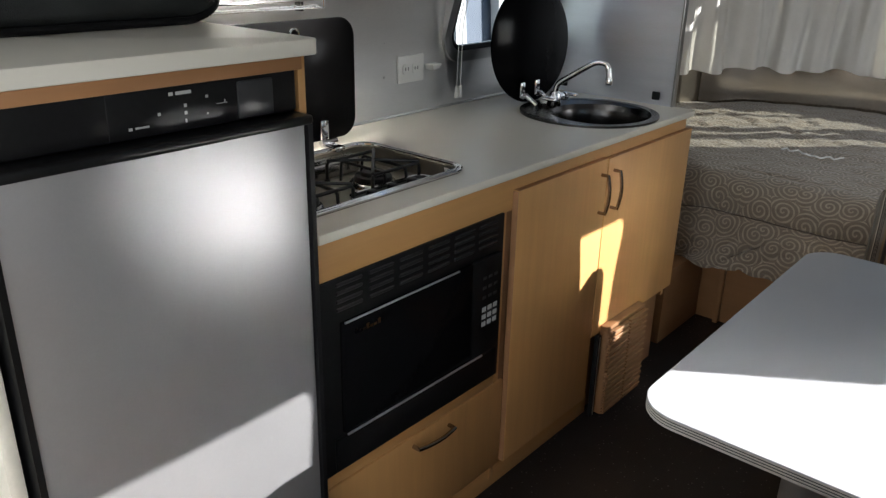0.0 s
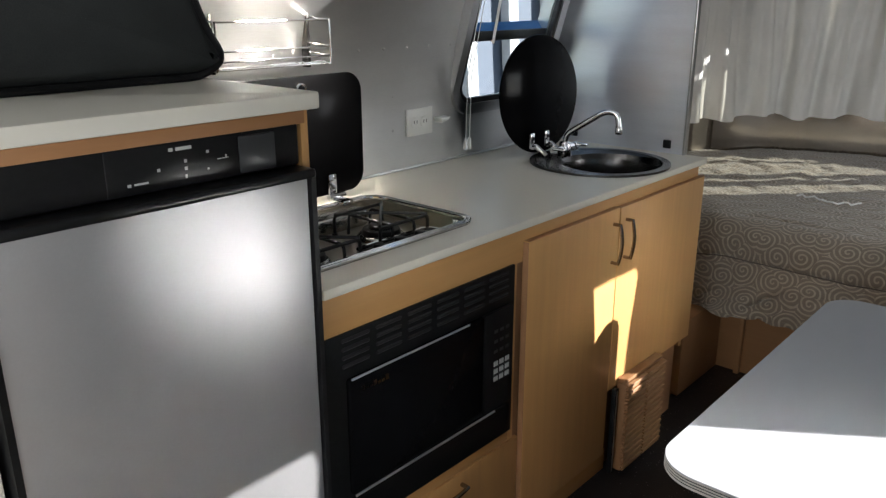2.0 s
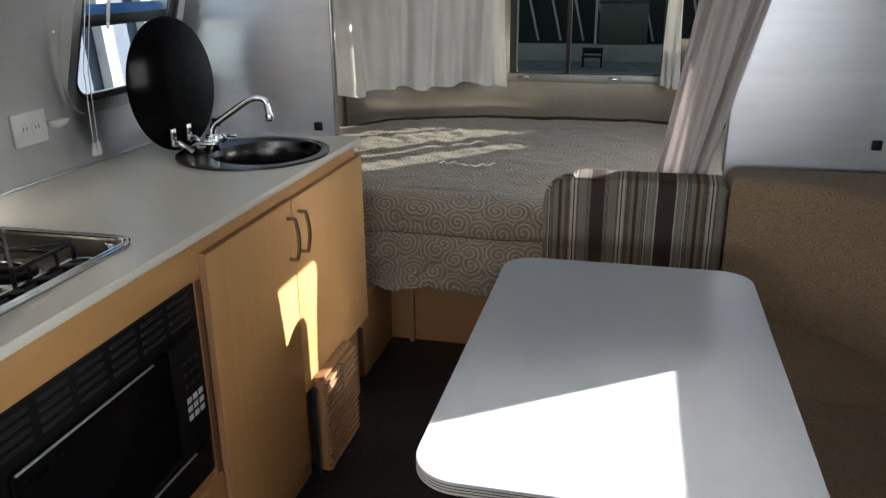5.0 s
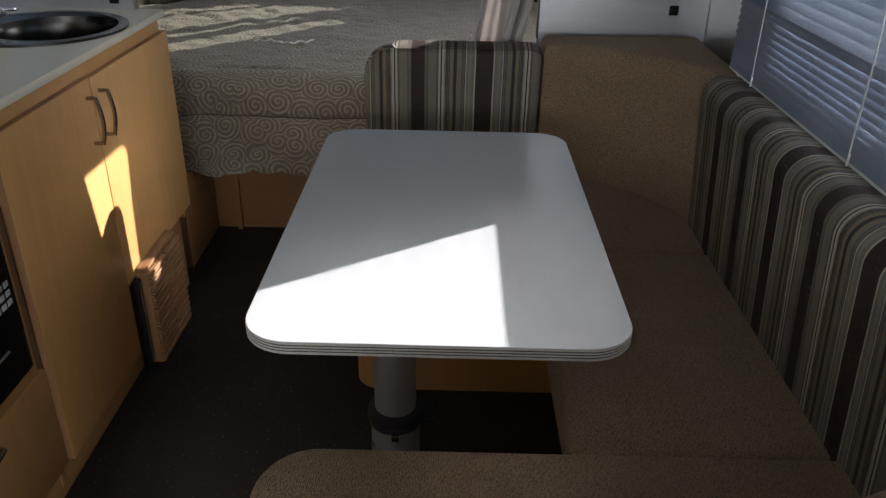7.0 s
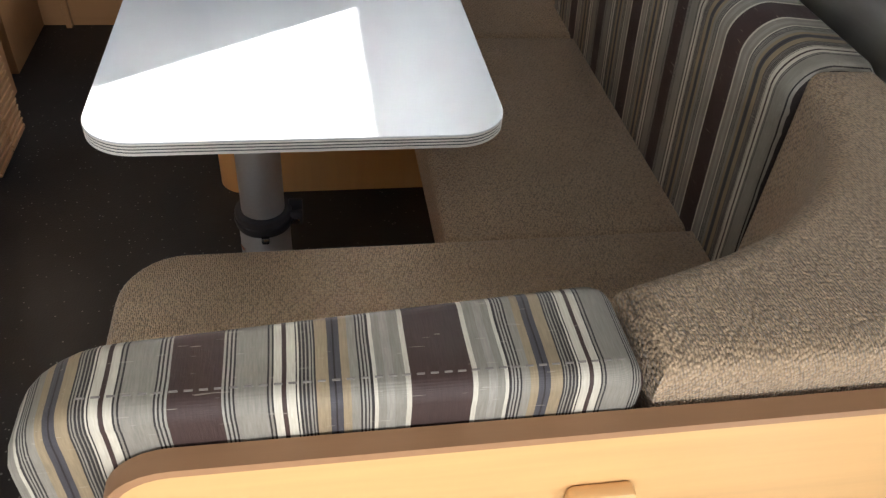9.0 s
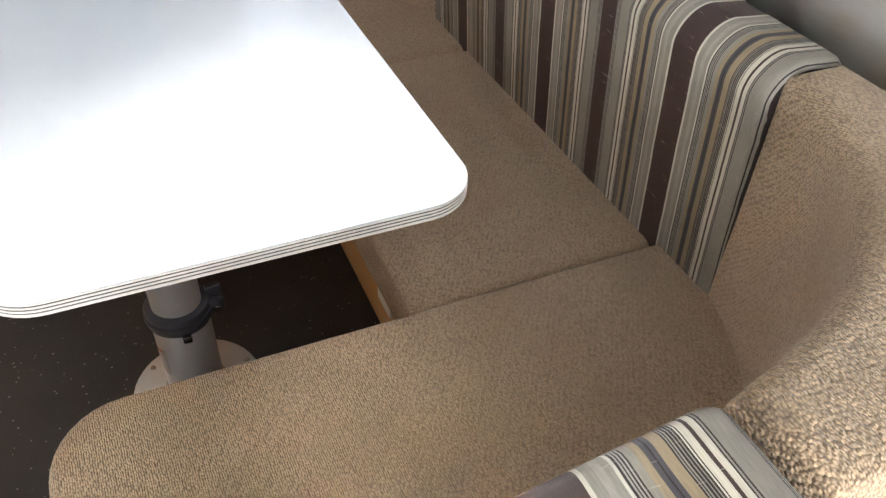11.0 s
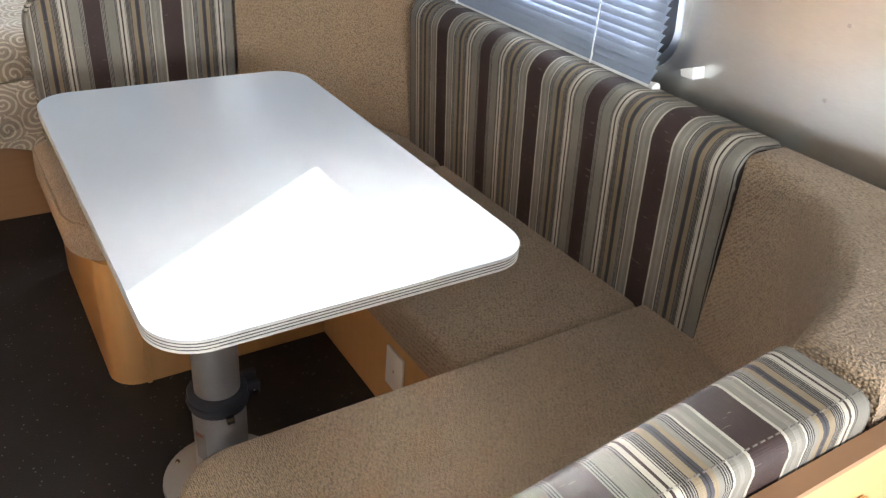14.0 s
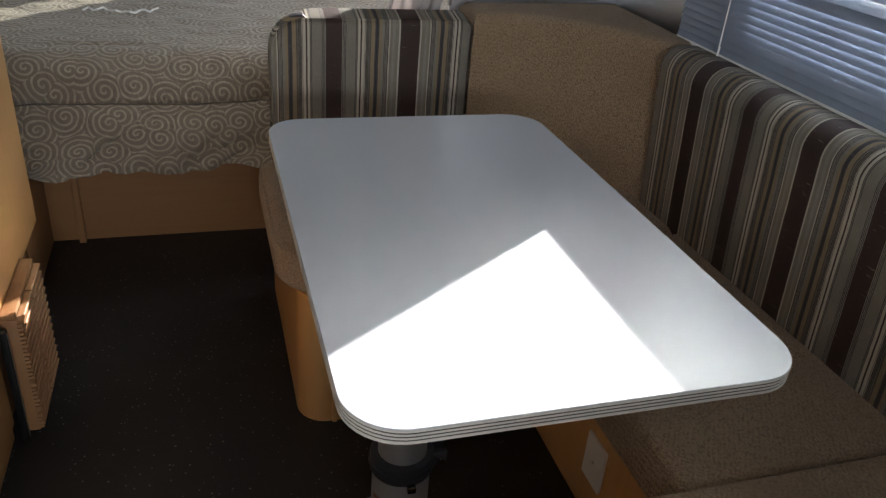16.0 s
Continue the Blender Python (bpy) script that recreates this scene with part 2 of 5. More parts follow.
def scrolls():
    """Quilt cloth: pale spirals on a grey-tan ground."""
    m, t, b = nodes_of("scroll_print_cloth")
    v = coords(t)
    vor = nd(t, "TexVoronoi", Scale=12.0, Randomness=0.75)
    vor.voronoi_dimensions = '2D'
    mp = t.nodes.new("ShaderNodeCombineXYZ")
    sep = t.nodes.new("ShaderNodeSeparateXYZ")
    t.links.new(v, sep.inputs[0])
    t.links.new(sep.outputs[0], mp.inputs[0])
    t.links.new(calc(t, 'ADD', sep.outputs[1], calc(t, 'MULTIPLY', sep.outputs[2], 0.97)), mp.inputs[1])
    t.links.new(mp.outputs[0], vor.inputs["Vector"])
    d = t.nodes.new("ShaderNodeVectorMath")
    d.operation = 'SUBTRACT'
    sc = t.nodes.new("ShaderNodeVectorMath")
    sc.operation = 'SCALE'
    sc.inputs["Scale"].default_value = 1.0
    t.links.new(mp.outputs[0], sc.inputs[0])
    t.links.new(sc.outputs[0], d.inputs[0])
    t.links.new(vor.outputs["Position"], d.inputs[1])
    s3 = t.nodes.new("ShaderNodeSeparateXYZ")
    t.links.new(d.outputs[0], s3.inputs[0])
    ang = calc(t, 'ARCTAN2', s3.outputs[1], s3.outputs[0])
    sp = calc(t, 'SINE', calc(t, 'ADD', calc(t, 'ADD', ang, calc(t, 'MULTIPLY', noisy(t, v, 22, 2), 2.2)), calc(t, 'MULTIPLY', vor.outputs["Distance"], 30.0)))
    line = calc(t, 'MULTIPLY', ramp(t, sp, [(0.25, (0, 0, 0)), (0.62, (1, 1, 1))]), calc(t, 'ADD', 0.1, calc(t, 'MULTIPLY', noisy(t, v, 30, 4), 1.1)))
    c = mixcol(t, line, (0.20, 0.165, 0.125), (0.52, 0.45, 0.35))
    worn = noisy(t, v, 4, 4)
    c2 = mixcol(t, calc(t, 'MULTIPLY', worn, 0.35), c, (0.28, 0.235, 0.185))
    t.links.new(c2, b.inputs["Base Color"])
    b.inputs["Roughness"].default_value = 0.7
    b.inputs["Sheen Weight"].default_value = 0.3
    bump(t, b, calc(t, 'ADD', noisy(t, v, 16, 5), calc(t, 'MULTIPLY', noisy(t, v, 60, 3), 0.4)), 0.7, 0.02)
    return m


QUILT = scrolls()
THREAD_AND_SHADE = plain("thread_and_seam_shade", (0.12, 0.1, 0.085), 0.8)


def floor_mat():
    m, t, b = nodes_of("speckled_rubber")
    v = coords(t)
    vor = nd(t, "TexVoronoi", Scale=55.0)
    t.links.new(v, vor.inputs["Vector"])
    rnd = calc(t, 'LESS_THAN', vor.outputs["Distance"], calc(t, 'MULTIPLY', noisy(t, v, 23, 2), 0.21))
    base = ramp(t, noisy(t, v, 7, 5), [(0.3, (0.006, 0.0054, 0.0054)), (0.7, (0.0135, 0.0118, 0.0118))])
    t.links.new(mixcol(t, rnd, base, (0.16, 0.15, 0.14)), b.inputs["Base Color"])
    b.inputs["Roughness"].default_value = 0.5
    bump(t, b, noisy(t, v, 180, 3), 0.3, 0.003)
    return m


FLOOR = floor_mat()


def cloth(name, col, thin):
    m, t, b = nodes_of(name)
    v = coords(t)
    c = ramp(t, noisy(t, v, 6, 4), [(0.3, tuple(x * 0.9 for x in col)), (0.7, col)])
    t.links.new(c, b.inputs["Base Color"])
    b.inputs["Roughness"].default_value = 0.8
    b.inputs["Sheen Weight"].default_value = 0.2
    bump(t, b, noisy(t, v, 300, 2), 0.15, 0.002)
    tr = t.nodes.new("ShaderNodeBsdfTranslucent")
    t.links.new(c, tr.inputs["Color"])
    mx = t.nodes.new("ShaderNodeMixShader")
    mx.inputs[0].default_value = thin
    out = t.nodes["Material Output"]
    t.links.new(b.outputs[0], mx.inputs[1])
    t.links.new(tr.outputs[0], mx.inputs[2])
    t.links.new(mx.outputs[0], out.inputs["Surface"])
    return m


SHEER = cloth("white_curtain_cloth", (0.88, 0.86, 0.83), 0.35)
MAUVE = cloth("beige_curtain_cloth", (0.68, 0.62, 0.60), 0.3)


def glass_mat():
    m, t, b = nodes_of("window_glass")
    b.inputs["Base Color"].default_value = (0.86, 0.9, 0.9, 1)
    b.inputs["Roughness"].default_value = 0.02
    b.inputs["Transmission Weight"].default_value = 1.0
    b.inputs["IOR"].default_value = 1.15
    return m


GLASS = glass_mat()


def tinted_mat():
    """Dark tinted glazing that dims what comes through it."""
    m, t, b = nodes_of("tinted_glass")
    tr = t.nodes.new("ShaderNodeBsdfTransparent")
    tr.inputs["Color"].default_value = (0.30, 0.30, 0.26, 1)
    b.inputs["Base Color"].default_value = (0.01, 0.01, 0.01, 1)
    b.inputs["Roughness"].default_value = 0.03
    fr = nd(t, "Fresnel", IOR=1.4)
    mx = t.nodes.new("ShaderNodeMixShader")
    t.links.new(fr.outputs[0], mx.inputs[0])
    t.links.new(tr.outputs[0], mx.inputs[1])
    t.links.new(b.outputs[0], mx.inputs[2])
    t.links.new(mx.outputs[0], t.nodes["Material Output"].inputs["Surface"])
    return m


TINTED = tinted_mat()

# ---- mesh helpers ----
def part(name, bm, material, parent=None, label="", smooth=35):
    me = bpy.data.meshes.new(name)
    bm.normal_update()
    bm.to_mesh(me)
    bm.free()
    if smooth:
        me.polygons.foreach_set("use_smooth", [True] * len(me.polygons))
        me.set_sharp_from_angle(angle=radians(smooth))
    me.materials.append(material)
    ob = new(name, me)
    if parent is not None:
        ob.parent = parent
        ob.matrix_parent_inverse = place_of(parent).inverted()
    if label:
        ob["label"] = label
    return ob


def place_of(ob):
    m = ob.matrix_basis.copy()
    while ob.parent is not None:
        m = ob.parent.matrix_basis @ ob.matrix_parent_inverse @ m
        ob = ob.parent
    return m


def thing(name, at, label, category, group="", kind=""):
    ob = new(name)
    ob.empty_display_size = 0.05
    ob.matrix_basis = Matrix.Translation(at)
    return tagged(ob, label, category, group, kind)


def add(bm, other):
    me = bpy.data.meshes.new("tmp")
    other.to_mesh(me)
    bm.from_mesh(me)
    bpy.data.meshes.remove(me)
    other.free()
    return bm


def block(x0, x1, y0, y1, z0, z1, r=0.004, seg=2):
    bm = bmesh.new()
    bmesh.ops.create_cube(bm, size=1)
    for v in bm.verts:
        v.co = Vector(((x0 + x1) / 2 + v.co.x * (x1 - x0), (y0 + y1) / 2 + v.co.y * (y1 - y0), (z0 + z1) / 2 + v.co.z * (z1 - z0)))
    if r:
        bmesh.ops.bevel(bm, geom=bm.edges[:], offset=r, segments=seg, profile=0.5, affect='EDGES')
    return bm


def blocks(*dims, r=0.0):
    bm = bmesh.new()
    for d in dims:
        add(bm, block(*d, r=r))
    return bm


def prism(points, lo, hi, axis='z', r=0.0, seg=3):
    """A plate of that outline between lo and hi along the axis, with rounded rims."""
    bm = bmesh.new()
    def at(p, h):
        return {'z': (p[0], p[1], h), 'x': (h, p[0], p[1]), 'y': (p[0], h, p[1])}[axis]
    low = [bm.verts.new(at(p, lo)) for p in points]
    top = [bm.verts.new(at(p, hi)) for p in points]
    a, b = bm.faces.new(low), bm.faces.new(top)
    n = len(points)
    for i in range(n):
        bm.faces.new((low[i], low[(i + 1) % n], top[(i + 1) % n], top[i]))
    bmesh.ops.recalc_face_normals(bm, faces=bm.faces[:])
    if r:
        bmesh.ops.bevel(bm, geom=list(a.edges) + list(b.edges), offset=r, segments=seg, profile=0.5, affect='EDGES')
    return bm


def round_rect(x0, x1, y0, y1, r, n=6):
    if not isinstance(r, tuple):
        r = (r, r, r, r)
    out = []
    for (cx, cy, a), q in zip(((x1, y1, 0), (x0, y1, 90), (x0, y0, 180), (x1, y0, 270)), r):
        sx, sy = (1 if cx == x1 else -1), (1 if cy == y1 else -1)
        for i in range(n + 1 if q else 1):
            w = radians(a + (90 * i / n if q else 45))
            out.append((cx - sx * q + q * math.cos(w), cy - sy * q + q * math.sin(w)))
    return out


def ring(outer, inner, lo, hi, axis='z'):
    bm = bmesh.new()
    def at(p, h):
        return {'z': (p[0], p[1], h), 'x': (h, p[0], p[1]), 'y': (p[0], h, p[1])}[axis]
    loops = [[bm.verts.new(at(p, h)) for p in pts] for pts, h in ((outer, lo), (outer, hi), (inner, hi), (inner, lo))]
    n = len(outer)
    for k in range(4):
        a, b = loops[k], loops[(k + 1) % 4]
        for i in range(n):
            bm.faces.new((a[i], a[(i + 1) % n], b[(i + 1) % n], b[i]))
    bmesh.ops.recalc_face_normals(bm, faces=bm.faces[:])
    return bm


def drum(cx, cy, z0, z1, r, n=32, r2=None, bev=0.0):
    bm = bmesh.new()
    bmesh.ops.create_cone(bm, cap_ends=True, segments=n, radius1=r, radius2=r if r2 is None else r2, depth=z1 - z0)
    if bev:
        caps = [e for f in bm.faces if len(f.verts) == n for e in f.edges]
        bmesh.ops.bevel(bm, geom=caps, offset=bev, segments=2, profile=0.5, affect='EDGES')
    bmesh.ops.translate(bm, vec=(cx, cy, (z0 + z1) / 2), verts=bm.verts[:])
    return bm


def rod(a, b, r, n=10, r2=None):
    a, b = Vector(a), Vector(b)
    bm = drum(0, 0, -0.5, 0.5, r, n, r2)
    m = Matrix.Translation((a + b) / 2) @ (b - a).to_track_quat('Z', 'Y').to_matrix().to_4x4() @ Matrix.Diagonal((1, 1, (b - a).length, 1))
    bmesh.ops.transform(bm, matrix=m, verts=bm.verts[:])
    return bm


def tube(pts, r, n=10):
    """A pipe along the points; r a number or one for each point."""
    pts = [Vector(p) for p in pts]
    bm = bmesh.new()
    rings = []
    ref = None
    for i, p in enumerate(pts):
        d = (pts[min(i + 1, len(pts) - 1)] - pts[max(i - 1, 0)]).normalized()
        if ref is None:
            ref = d.orthogonal().normalized()
        ref = (ref - d * ref.dot(d)).normalized()
        s = d.cross(ref)
        q = r[i] if isinstance(r, (list, tuple)) else r
        rings.append([bm.verts.new(p + q * (ref * math.cos(2 * math.pi * k / n) + s * math.sin(2 * math.pi * k / n))) for k in range(n)])
    for a, b in zip(rings, rings[1:]):
        for k in range(n):
            bm.faces.new((a[k], a[(k + 1) % n], b[(k + 1) % n], b[k]))
    bm.faces.new(rings[0][::-1])
    bm.faces.new(rings[-1])
    bmesh.ops.recalc_face_normals(bm, faces=bm.faces[:])
    return bm


def bend(pts, r, n=5):
    """Rounds the inner corners of a polyline."""
    pts = [Vector(p) for p in pts]
    out = [pts[0]]
    for a, p, b in zip(pts, pts[1:], pts[2:]):
        u, w = (a - p).normalized(), (b - p).normalized()
        q = min(r, (a - p).length / 2, (b - p).length / 2)
        for i in range(n + 1):
            s = i / n
            out.append((1 - s) ** 2 * (p + u * q) + 2 * s * (1 - s) * p + s * s * (p + w * q))
    return out + [pts[-1]]


def sheet(nu, nv, fn):
    bm = bmesh.new()
    g = [[bm.verts.new(fn(i / nu, j / nv)) for j in range(nv + 1)] for i in range(nu + 1)]
    for i in range(nu):
        for j in range(nv):
            bm.faces.new((g[i][j], g[i + 1][j], g[i + 1][j + 1], g[i][j + 1]))
    return bm


def thicken(ob, d, offset=0.0):
    uses = collections.Counter(k for p in ob.data.polygons for k in p.edge_keys)
    for e in ob.data.edges:
        if uses[e.key] == 1:
            e.use_edge_sharp = True
    s = ob.modifiers.new("thickness", 'SOLIDIFY')
    s.thickness, s.offset = d, offset
    return ob


def puff(bm, amount, scale, seed=0.0):
    for v in bm.verts:
        v.co += Vector((noise.noise(v.co * scale + Vector((seed, 0, 0))), noise.noise(v.co * scale + Vector((0, seed + 7, 0))), noise.noise(v.co * scale + Vector((0, 0, seed + 13))))) * amount
    return bm


def cushion(points, lo, hi, r, axis='z', fine=0.05):
    """A stuffed pad: the outline, rounded rims and a slightly uneven skin."""
    bm = prism(points, lo, hi, axis, r, 5)
    return puff(bm, 0.004, 6.0, lo + hi)


# ---- the shell ----
LX, RX, FY, BY, TOP, R_IN = -1.49, 0.79, 4.18, -1.25, 1.95, 0.75
CX, HALF = (LX + RX) / 2, (RX - LX) / 2


def inset(z):
    s = max(0.0, (z - 1.1) / (TOP - 1.1))
    return R_IN * (1 - math.sqrt(max(0.0, 1 - s * s)))


def front_point(x):
    u = min(1.0, abs((x - CX) / HALF))
    y = 3.4 + (FY - 3.4) * (1 - u ** 2.6) ** (1 / 2.6)
    return x, y


def front_normal(x):
    e = 1e-3
    x = min(max(x, LX + 2 * e), RX - 2 * e)
    (xa, ya), (xb, yb) = front_point(x - e), front_point(x + e)
    d = Vector((xb - xa, yb - ya)).normalized()
    return Vector((d.y, -d.x))


ZS = sorted({0.0, 0.4, 0.8, 1.1, 1.2, 1.3, 1.4, 1.55, 1.65, 1.72, 1.78, 1.83, 1.87, 1.9, 1.925, 1.94, 1.95, 0.94, 0.97, 1.09, 1.12, 1.5, 1.06, 1.13, 1.47, 1.49, 1.6, 0.02, 1.7})


def shell(name, path, holes, label):
    """A wall panel along the plan's path [(x, y, nx, ny, key)], with openings (key0, key1, z0, z1)."""
    bm = bmesh.new()
    g = [[bm.verts.new((x + nx * inset(z), y + ny * inset(z), z)) for z in ZS] for x, y, nx, ny, k in path]
    for i in range(len(path) - 1):
        km = (path[i][4] + path[i + 1][4]) / 2
        for j in range(len(ZS) - 1):
            zm = (ZS[j] + ZS[j + 1]) / 2
            if not any(a < km < b and c < zm < d for a, b, c, d in holes):
                bm.faces.new((g[i][j], g[i + 1][j], g[i + 1][j + 1], g[i][j + 1]))
    bmesh.ops.recalc_face_normals(bm, faces=bm.faces[:])
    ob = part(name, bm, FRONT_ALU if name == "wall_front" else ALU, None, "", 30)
    inward = Vector((path[0][2], path[0][3], 0))
    flip = ob.data.polygons[0].normal.dot(inward) > 0
    thicken(ob, 0.045, -1.0 if flip else 1.0)
    return tagged(ob, label, "wall", kind="structure")


def ys(lo, hi, *extra):
    n = 24
    return sorted({round(lo + (hi - lo) * i / n, 4) for i in range(n + 1)} | set(extra))


W_LEFT = (1.925, 2.36, 1.12, 1.6)
W_DIN = (1.285, 1.99, 0.94, 1.47)
W_BED = (2.80, 3.255, 1.06, 1.47)
W_FRONT = (-0.63, 0.115, 0.94, 1.55)
W_CORNER = (-1.38, -0.72, 0.97, 1.55)
W_CORNER_2 = (0.135, 0.41, 1.12, 1.5)
shell("wall_left", [(LX, y, 1, 0, y) for y in ys(BY, 3.4, 1.925, 2.36)], [W_LEFT], "curved aluminium shell wall behind the galley")
wall_right = shell("wall_right", [(RX, y, -1, 0, y) for y in ys(BY, 3.4, 1.285, 1.99, 2.80, 3.255, -1.2, -0.02)],
      [W_DIN, W_BED, (-1.2, -0.02, 0.02, 1.87)], "curved aluminium shell wall beside the dinette")
xs = sorted({CX - HALF * math.cos(math.pi * i / 40) for i in range(41)} | {-0.63, 0.09, -1.38, -0.72, 0.135, 0.41, 0.115})
front_path = []
for x in xs:
    px, py = front_point(x)
    nn = front_normal(x)
    front_path.append((px, py, nn.x, nn.y, x))
shell("wall_front", front_path, [W_FRONT, W_CORNER, W_CORNER_2], "rounded aluminium front end wall with windows")
tagged(part("wall_rear", blocks((LX, -0.6, BY - 0.05, BY, 0, TOP), (0.2, RX, BY - 0.05, BY, 0, TOP), (-0.6, 0.2, BY - 0.05, BY, 0, 1.1), (-0.6, 0.2, BY - 0.05, BY, 1.5, TOP)), ALU), "plain aluminium rear wall, unseen, with an opening added for light", "wall", kind="structure")
# ceiling opening added to brighten the inside with sky light
VX0, VX1, VY0, VY1 = -0.5, -0.02, 1.65, 2.23
tagged(part("ceiling", blocks((LX - 0.05, VX0, BY, FY + 0.05, TOP + 0.001, TOP + 0.04), (VX1, RX + 0.05, BY, FY + 0.05, TOP + 0.001, TOP + 0.04),
                              (VX0, VX1, BY, VY0, TOP + 0.001, TOP + 0.04), (VX0, VX1, VY1, FY + 0.05, TOP + 0.001, TOP + 0.04)), ALU), "flat aluminium ceiling with an opening added for sky light", "ceiling", kind="structure")
tagged(part("floor", block(LX, RX, BY, FY, -0.06, 0, 0), FLOOR), "dark speckled rubber floor covering", "floor", kind="structure")

# ---- windows ----
def side_window(name, x, y0, y1, z0, z1, inward, label, split=None, deep=0.042, lip=0.005, rim=0.012):
    """A riveted frame with black gasket and pane set in a side wall's opening."""
    w = thing(name, (x, (y0 + y1) / 2, z0), label, "window", kind="structure")
    s = 1 if inward > 0 else -1
    o, i1, i2 = round_rect(y0 - 0.045, y1 + 0.045, z0 - 0.045, z1 + 0.045, 0.08), round_rect(y0 - rim, y1 + rim, z0 - rim, z1 + rim, 0.043 + rim), round_rect(y0 + lip, y1 - lip, z0 + lip, z1 - lip, 0.04)
    def lean(bm):
        for v in bm.verts:
            v.co.x += s * inset(v.co.z)
        return bm
    part("window_frame", lean(ring(o, i1, x - s * 0.03, x + s * 0.012, 'x')), ALU_FRAME, w, "satin aluminium surround")
    part("gasket", lean(ring(i1, i2, x - s * deep, x + s * 0.006, 'x')), GASKET, w, "black rubber gasket")
    if split:
        part("crossbar", lean(block(min(x - s * 0.007, x + s * 0.005), max(x - s * 0.007, x + s * 0.005), y0, y1, split - 0.016, split + 0.016, 0.004)), GASKET, w, "black crossbar")
        part("sash_rail", lean(prism([(x - s * 0.018, split + 0.014), (x - s * 0.045, split + 0.041), (x - s * 0.045, split + 0.014)], y0, y1, 'y')), RAIL, w, "sloped metal rail with blue sky reflection in its colour", 0)
    p = part("pane", lean(block(min(x - s * deep, x - s * (deep - 0.004)), max(x - s * deep, x - s * (deep - 0.004)), y0, y1, z0, z1, 0)), GLASS, w)
    p.visible_shadow = False
    return w


side_window("window_1", LX, *W_LEFT, 1, "round-cornered galley window with black gasket", 1.32, 0.012)
side_window("window_2", RX, *W_DIN, -1, "round-cornered dinette window behind the blind", lip=0.03, rim=0.028)
side_window("window_3", RX, *W_BED, -1, "small round-cornered window beside the bed")

fw = thing("window_4", (-0.27, FY - 0.02, 0.92), "wide front window with aluminium sill and latches", "window", kind="structure")
x0, x1, z0, z1 = W_FRONT
yw = 4.152
part("window_frame", ring(round_rect(x0 - 0.02, x1 + 0.02, z0 - 0.02, z1 + 0.02, 0.02), round_rect(x0 + 0.014, x1 - 0.014, z0 + 0.008, z1 - 0.014, 0.012), yw - 0.012, yw + 0.05, 'y'), GASKET, fw, "black window frame")
part("window_sill", block(x0 - 0.03, x1 + 0.03, yw - 0.026, yw - 0.002, z0 - 0.036, z0 + 0.004, 0.004), SILL, fw, "pale aluminium sill rail")
part("mullion", block(-0.366, -0.344, yw - 0.008, yw + 0.02, z0, z1, 0.003), GASKET, fw, "black centre bar")
part("pane", sheet(2, 2, lambda u, v: (x0 + (x1 - x0) * u, yw + 0.018, z0 + (z1 - z0) * v)), TINTED, fw, "dark tinted pane")
cw = thing("window_5", (-1.2, 3.85, 0.97), "curved tinted corner window behind the curtain", "window", kind="structure")
def corner_pane(w):
    def at(u, v):
        x = w[0] + (w[1] - w[0]) * u
        px, py = front_point(x)
        n, z = front_normal(x), w[2] + (w[3] - w[2]) * v
        return (px + n.x * (inset(z) - 0.02), py + n.y * (inset(z) - 0.02), z)
    return sheet(16, 6, at)
part("pane", corner_pane(W_CORNER), TINTED, cw, "dark tinted pane")
cw2 = thing("window_6", (0.3, 4.08, 1.12), "curved tinted corner window beside the divider curtain", "window", kind="structure")
part("pane", corner_pane(W_CORNER_2), TINTED, cw2, "dark tinted pane")
for lx in (-0.575, -0.118):
    lt = part("latch", add(block(lx - 0.028, lx + 0.028, yw - 0.04, yw - 0.026, z0 - 0.022, z0 - 0.008, 0.004), tube([(lx - 0.03, yw - 0.055, z0 - 0.012), (lx - 0.01, yw - 0.07, z0 - 0.002), (lx + 0.02, yw - 0.07, z0 - 0.006), (lx + 0.03, yw - 0.052, z0 - 0.014)], 0.005, 6)), CHROME, fw, "chrome latch")

def band(off):
    pts = []
    for i in range(61):
        px, py = front_point(-1.42 + 2.06 * i / 60)
        n = front_normal(px)
        pts.append((px + n.x * off, py + n.y * off))
    return pts
tagged(part("trim", prism(band(0.012) + band(0.006)[::-1], 0.58, 0.902), POLISHED), "polished aluminium band along the front wall above the bed", "trim", kind="structure")

# unseen vent made up around the ceiling's light opening
vent = thing("added_roof_vent", (-0.26, 1.94, TOP), "white framed roof vent, unseen, added to let sky light in", "vent", kind="structure")
part("vent_frame", ring(round_rect(VX0 - 0.04, VX1 + 0.04, VY0 - 0.04, VY1 + 0.04, 0.03), round_rect(VX0 + 0.004, VX1 - 0.004, VY0 + 0.004, VY1 - 0.004, 0.02), TOP - 0.012, TOP + 0.06), WHITE_PLASTIC, vent)
part("vent_lid", prism([(VX1 + 0.03, TOP + 0.06), (VX1 + 0.04, TOP + 0.07), (VX0 + 0.1, TOP + 0.42), (VX0 + 0.09, TOP + 0.41)], VY0 - 0.03, VY1 + 0.03, 'y'), WHITE_PLASTIC, vent, "white lid propped open", 0)

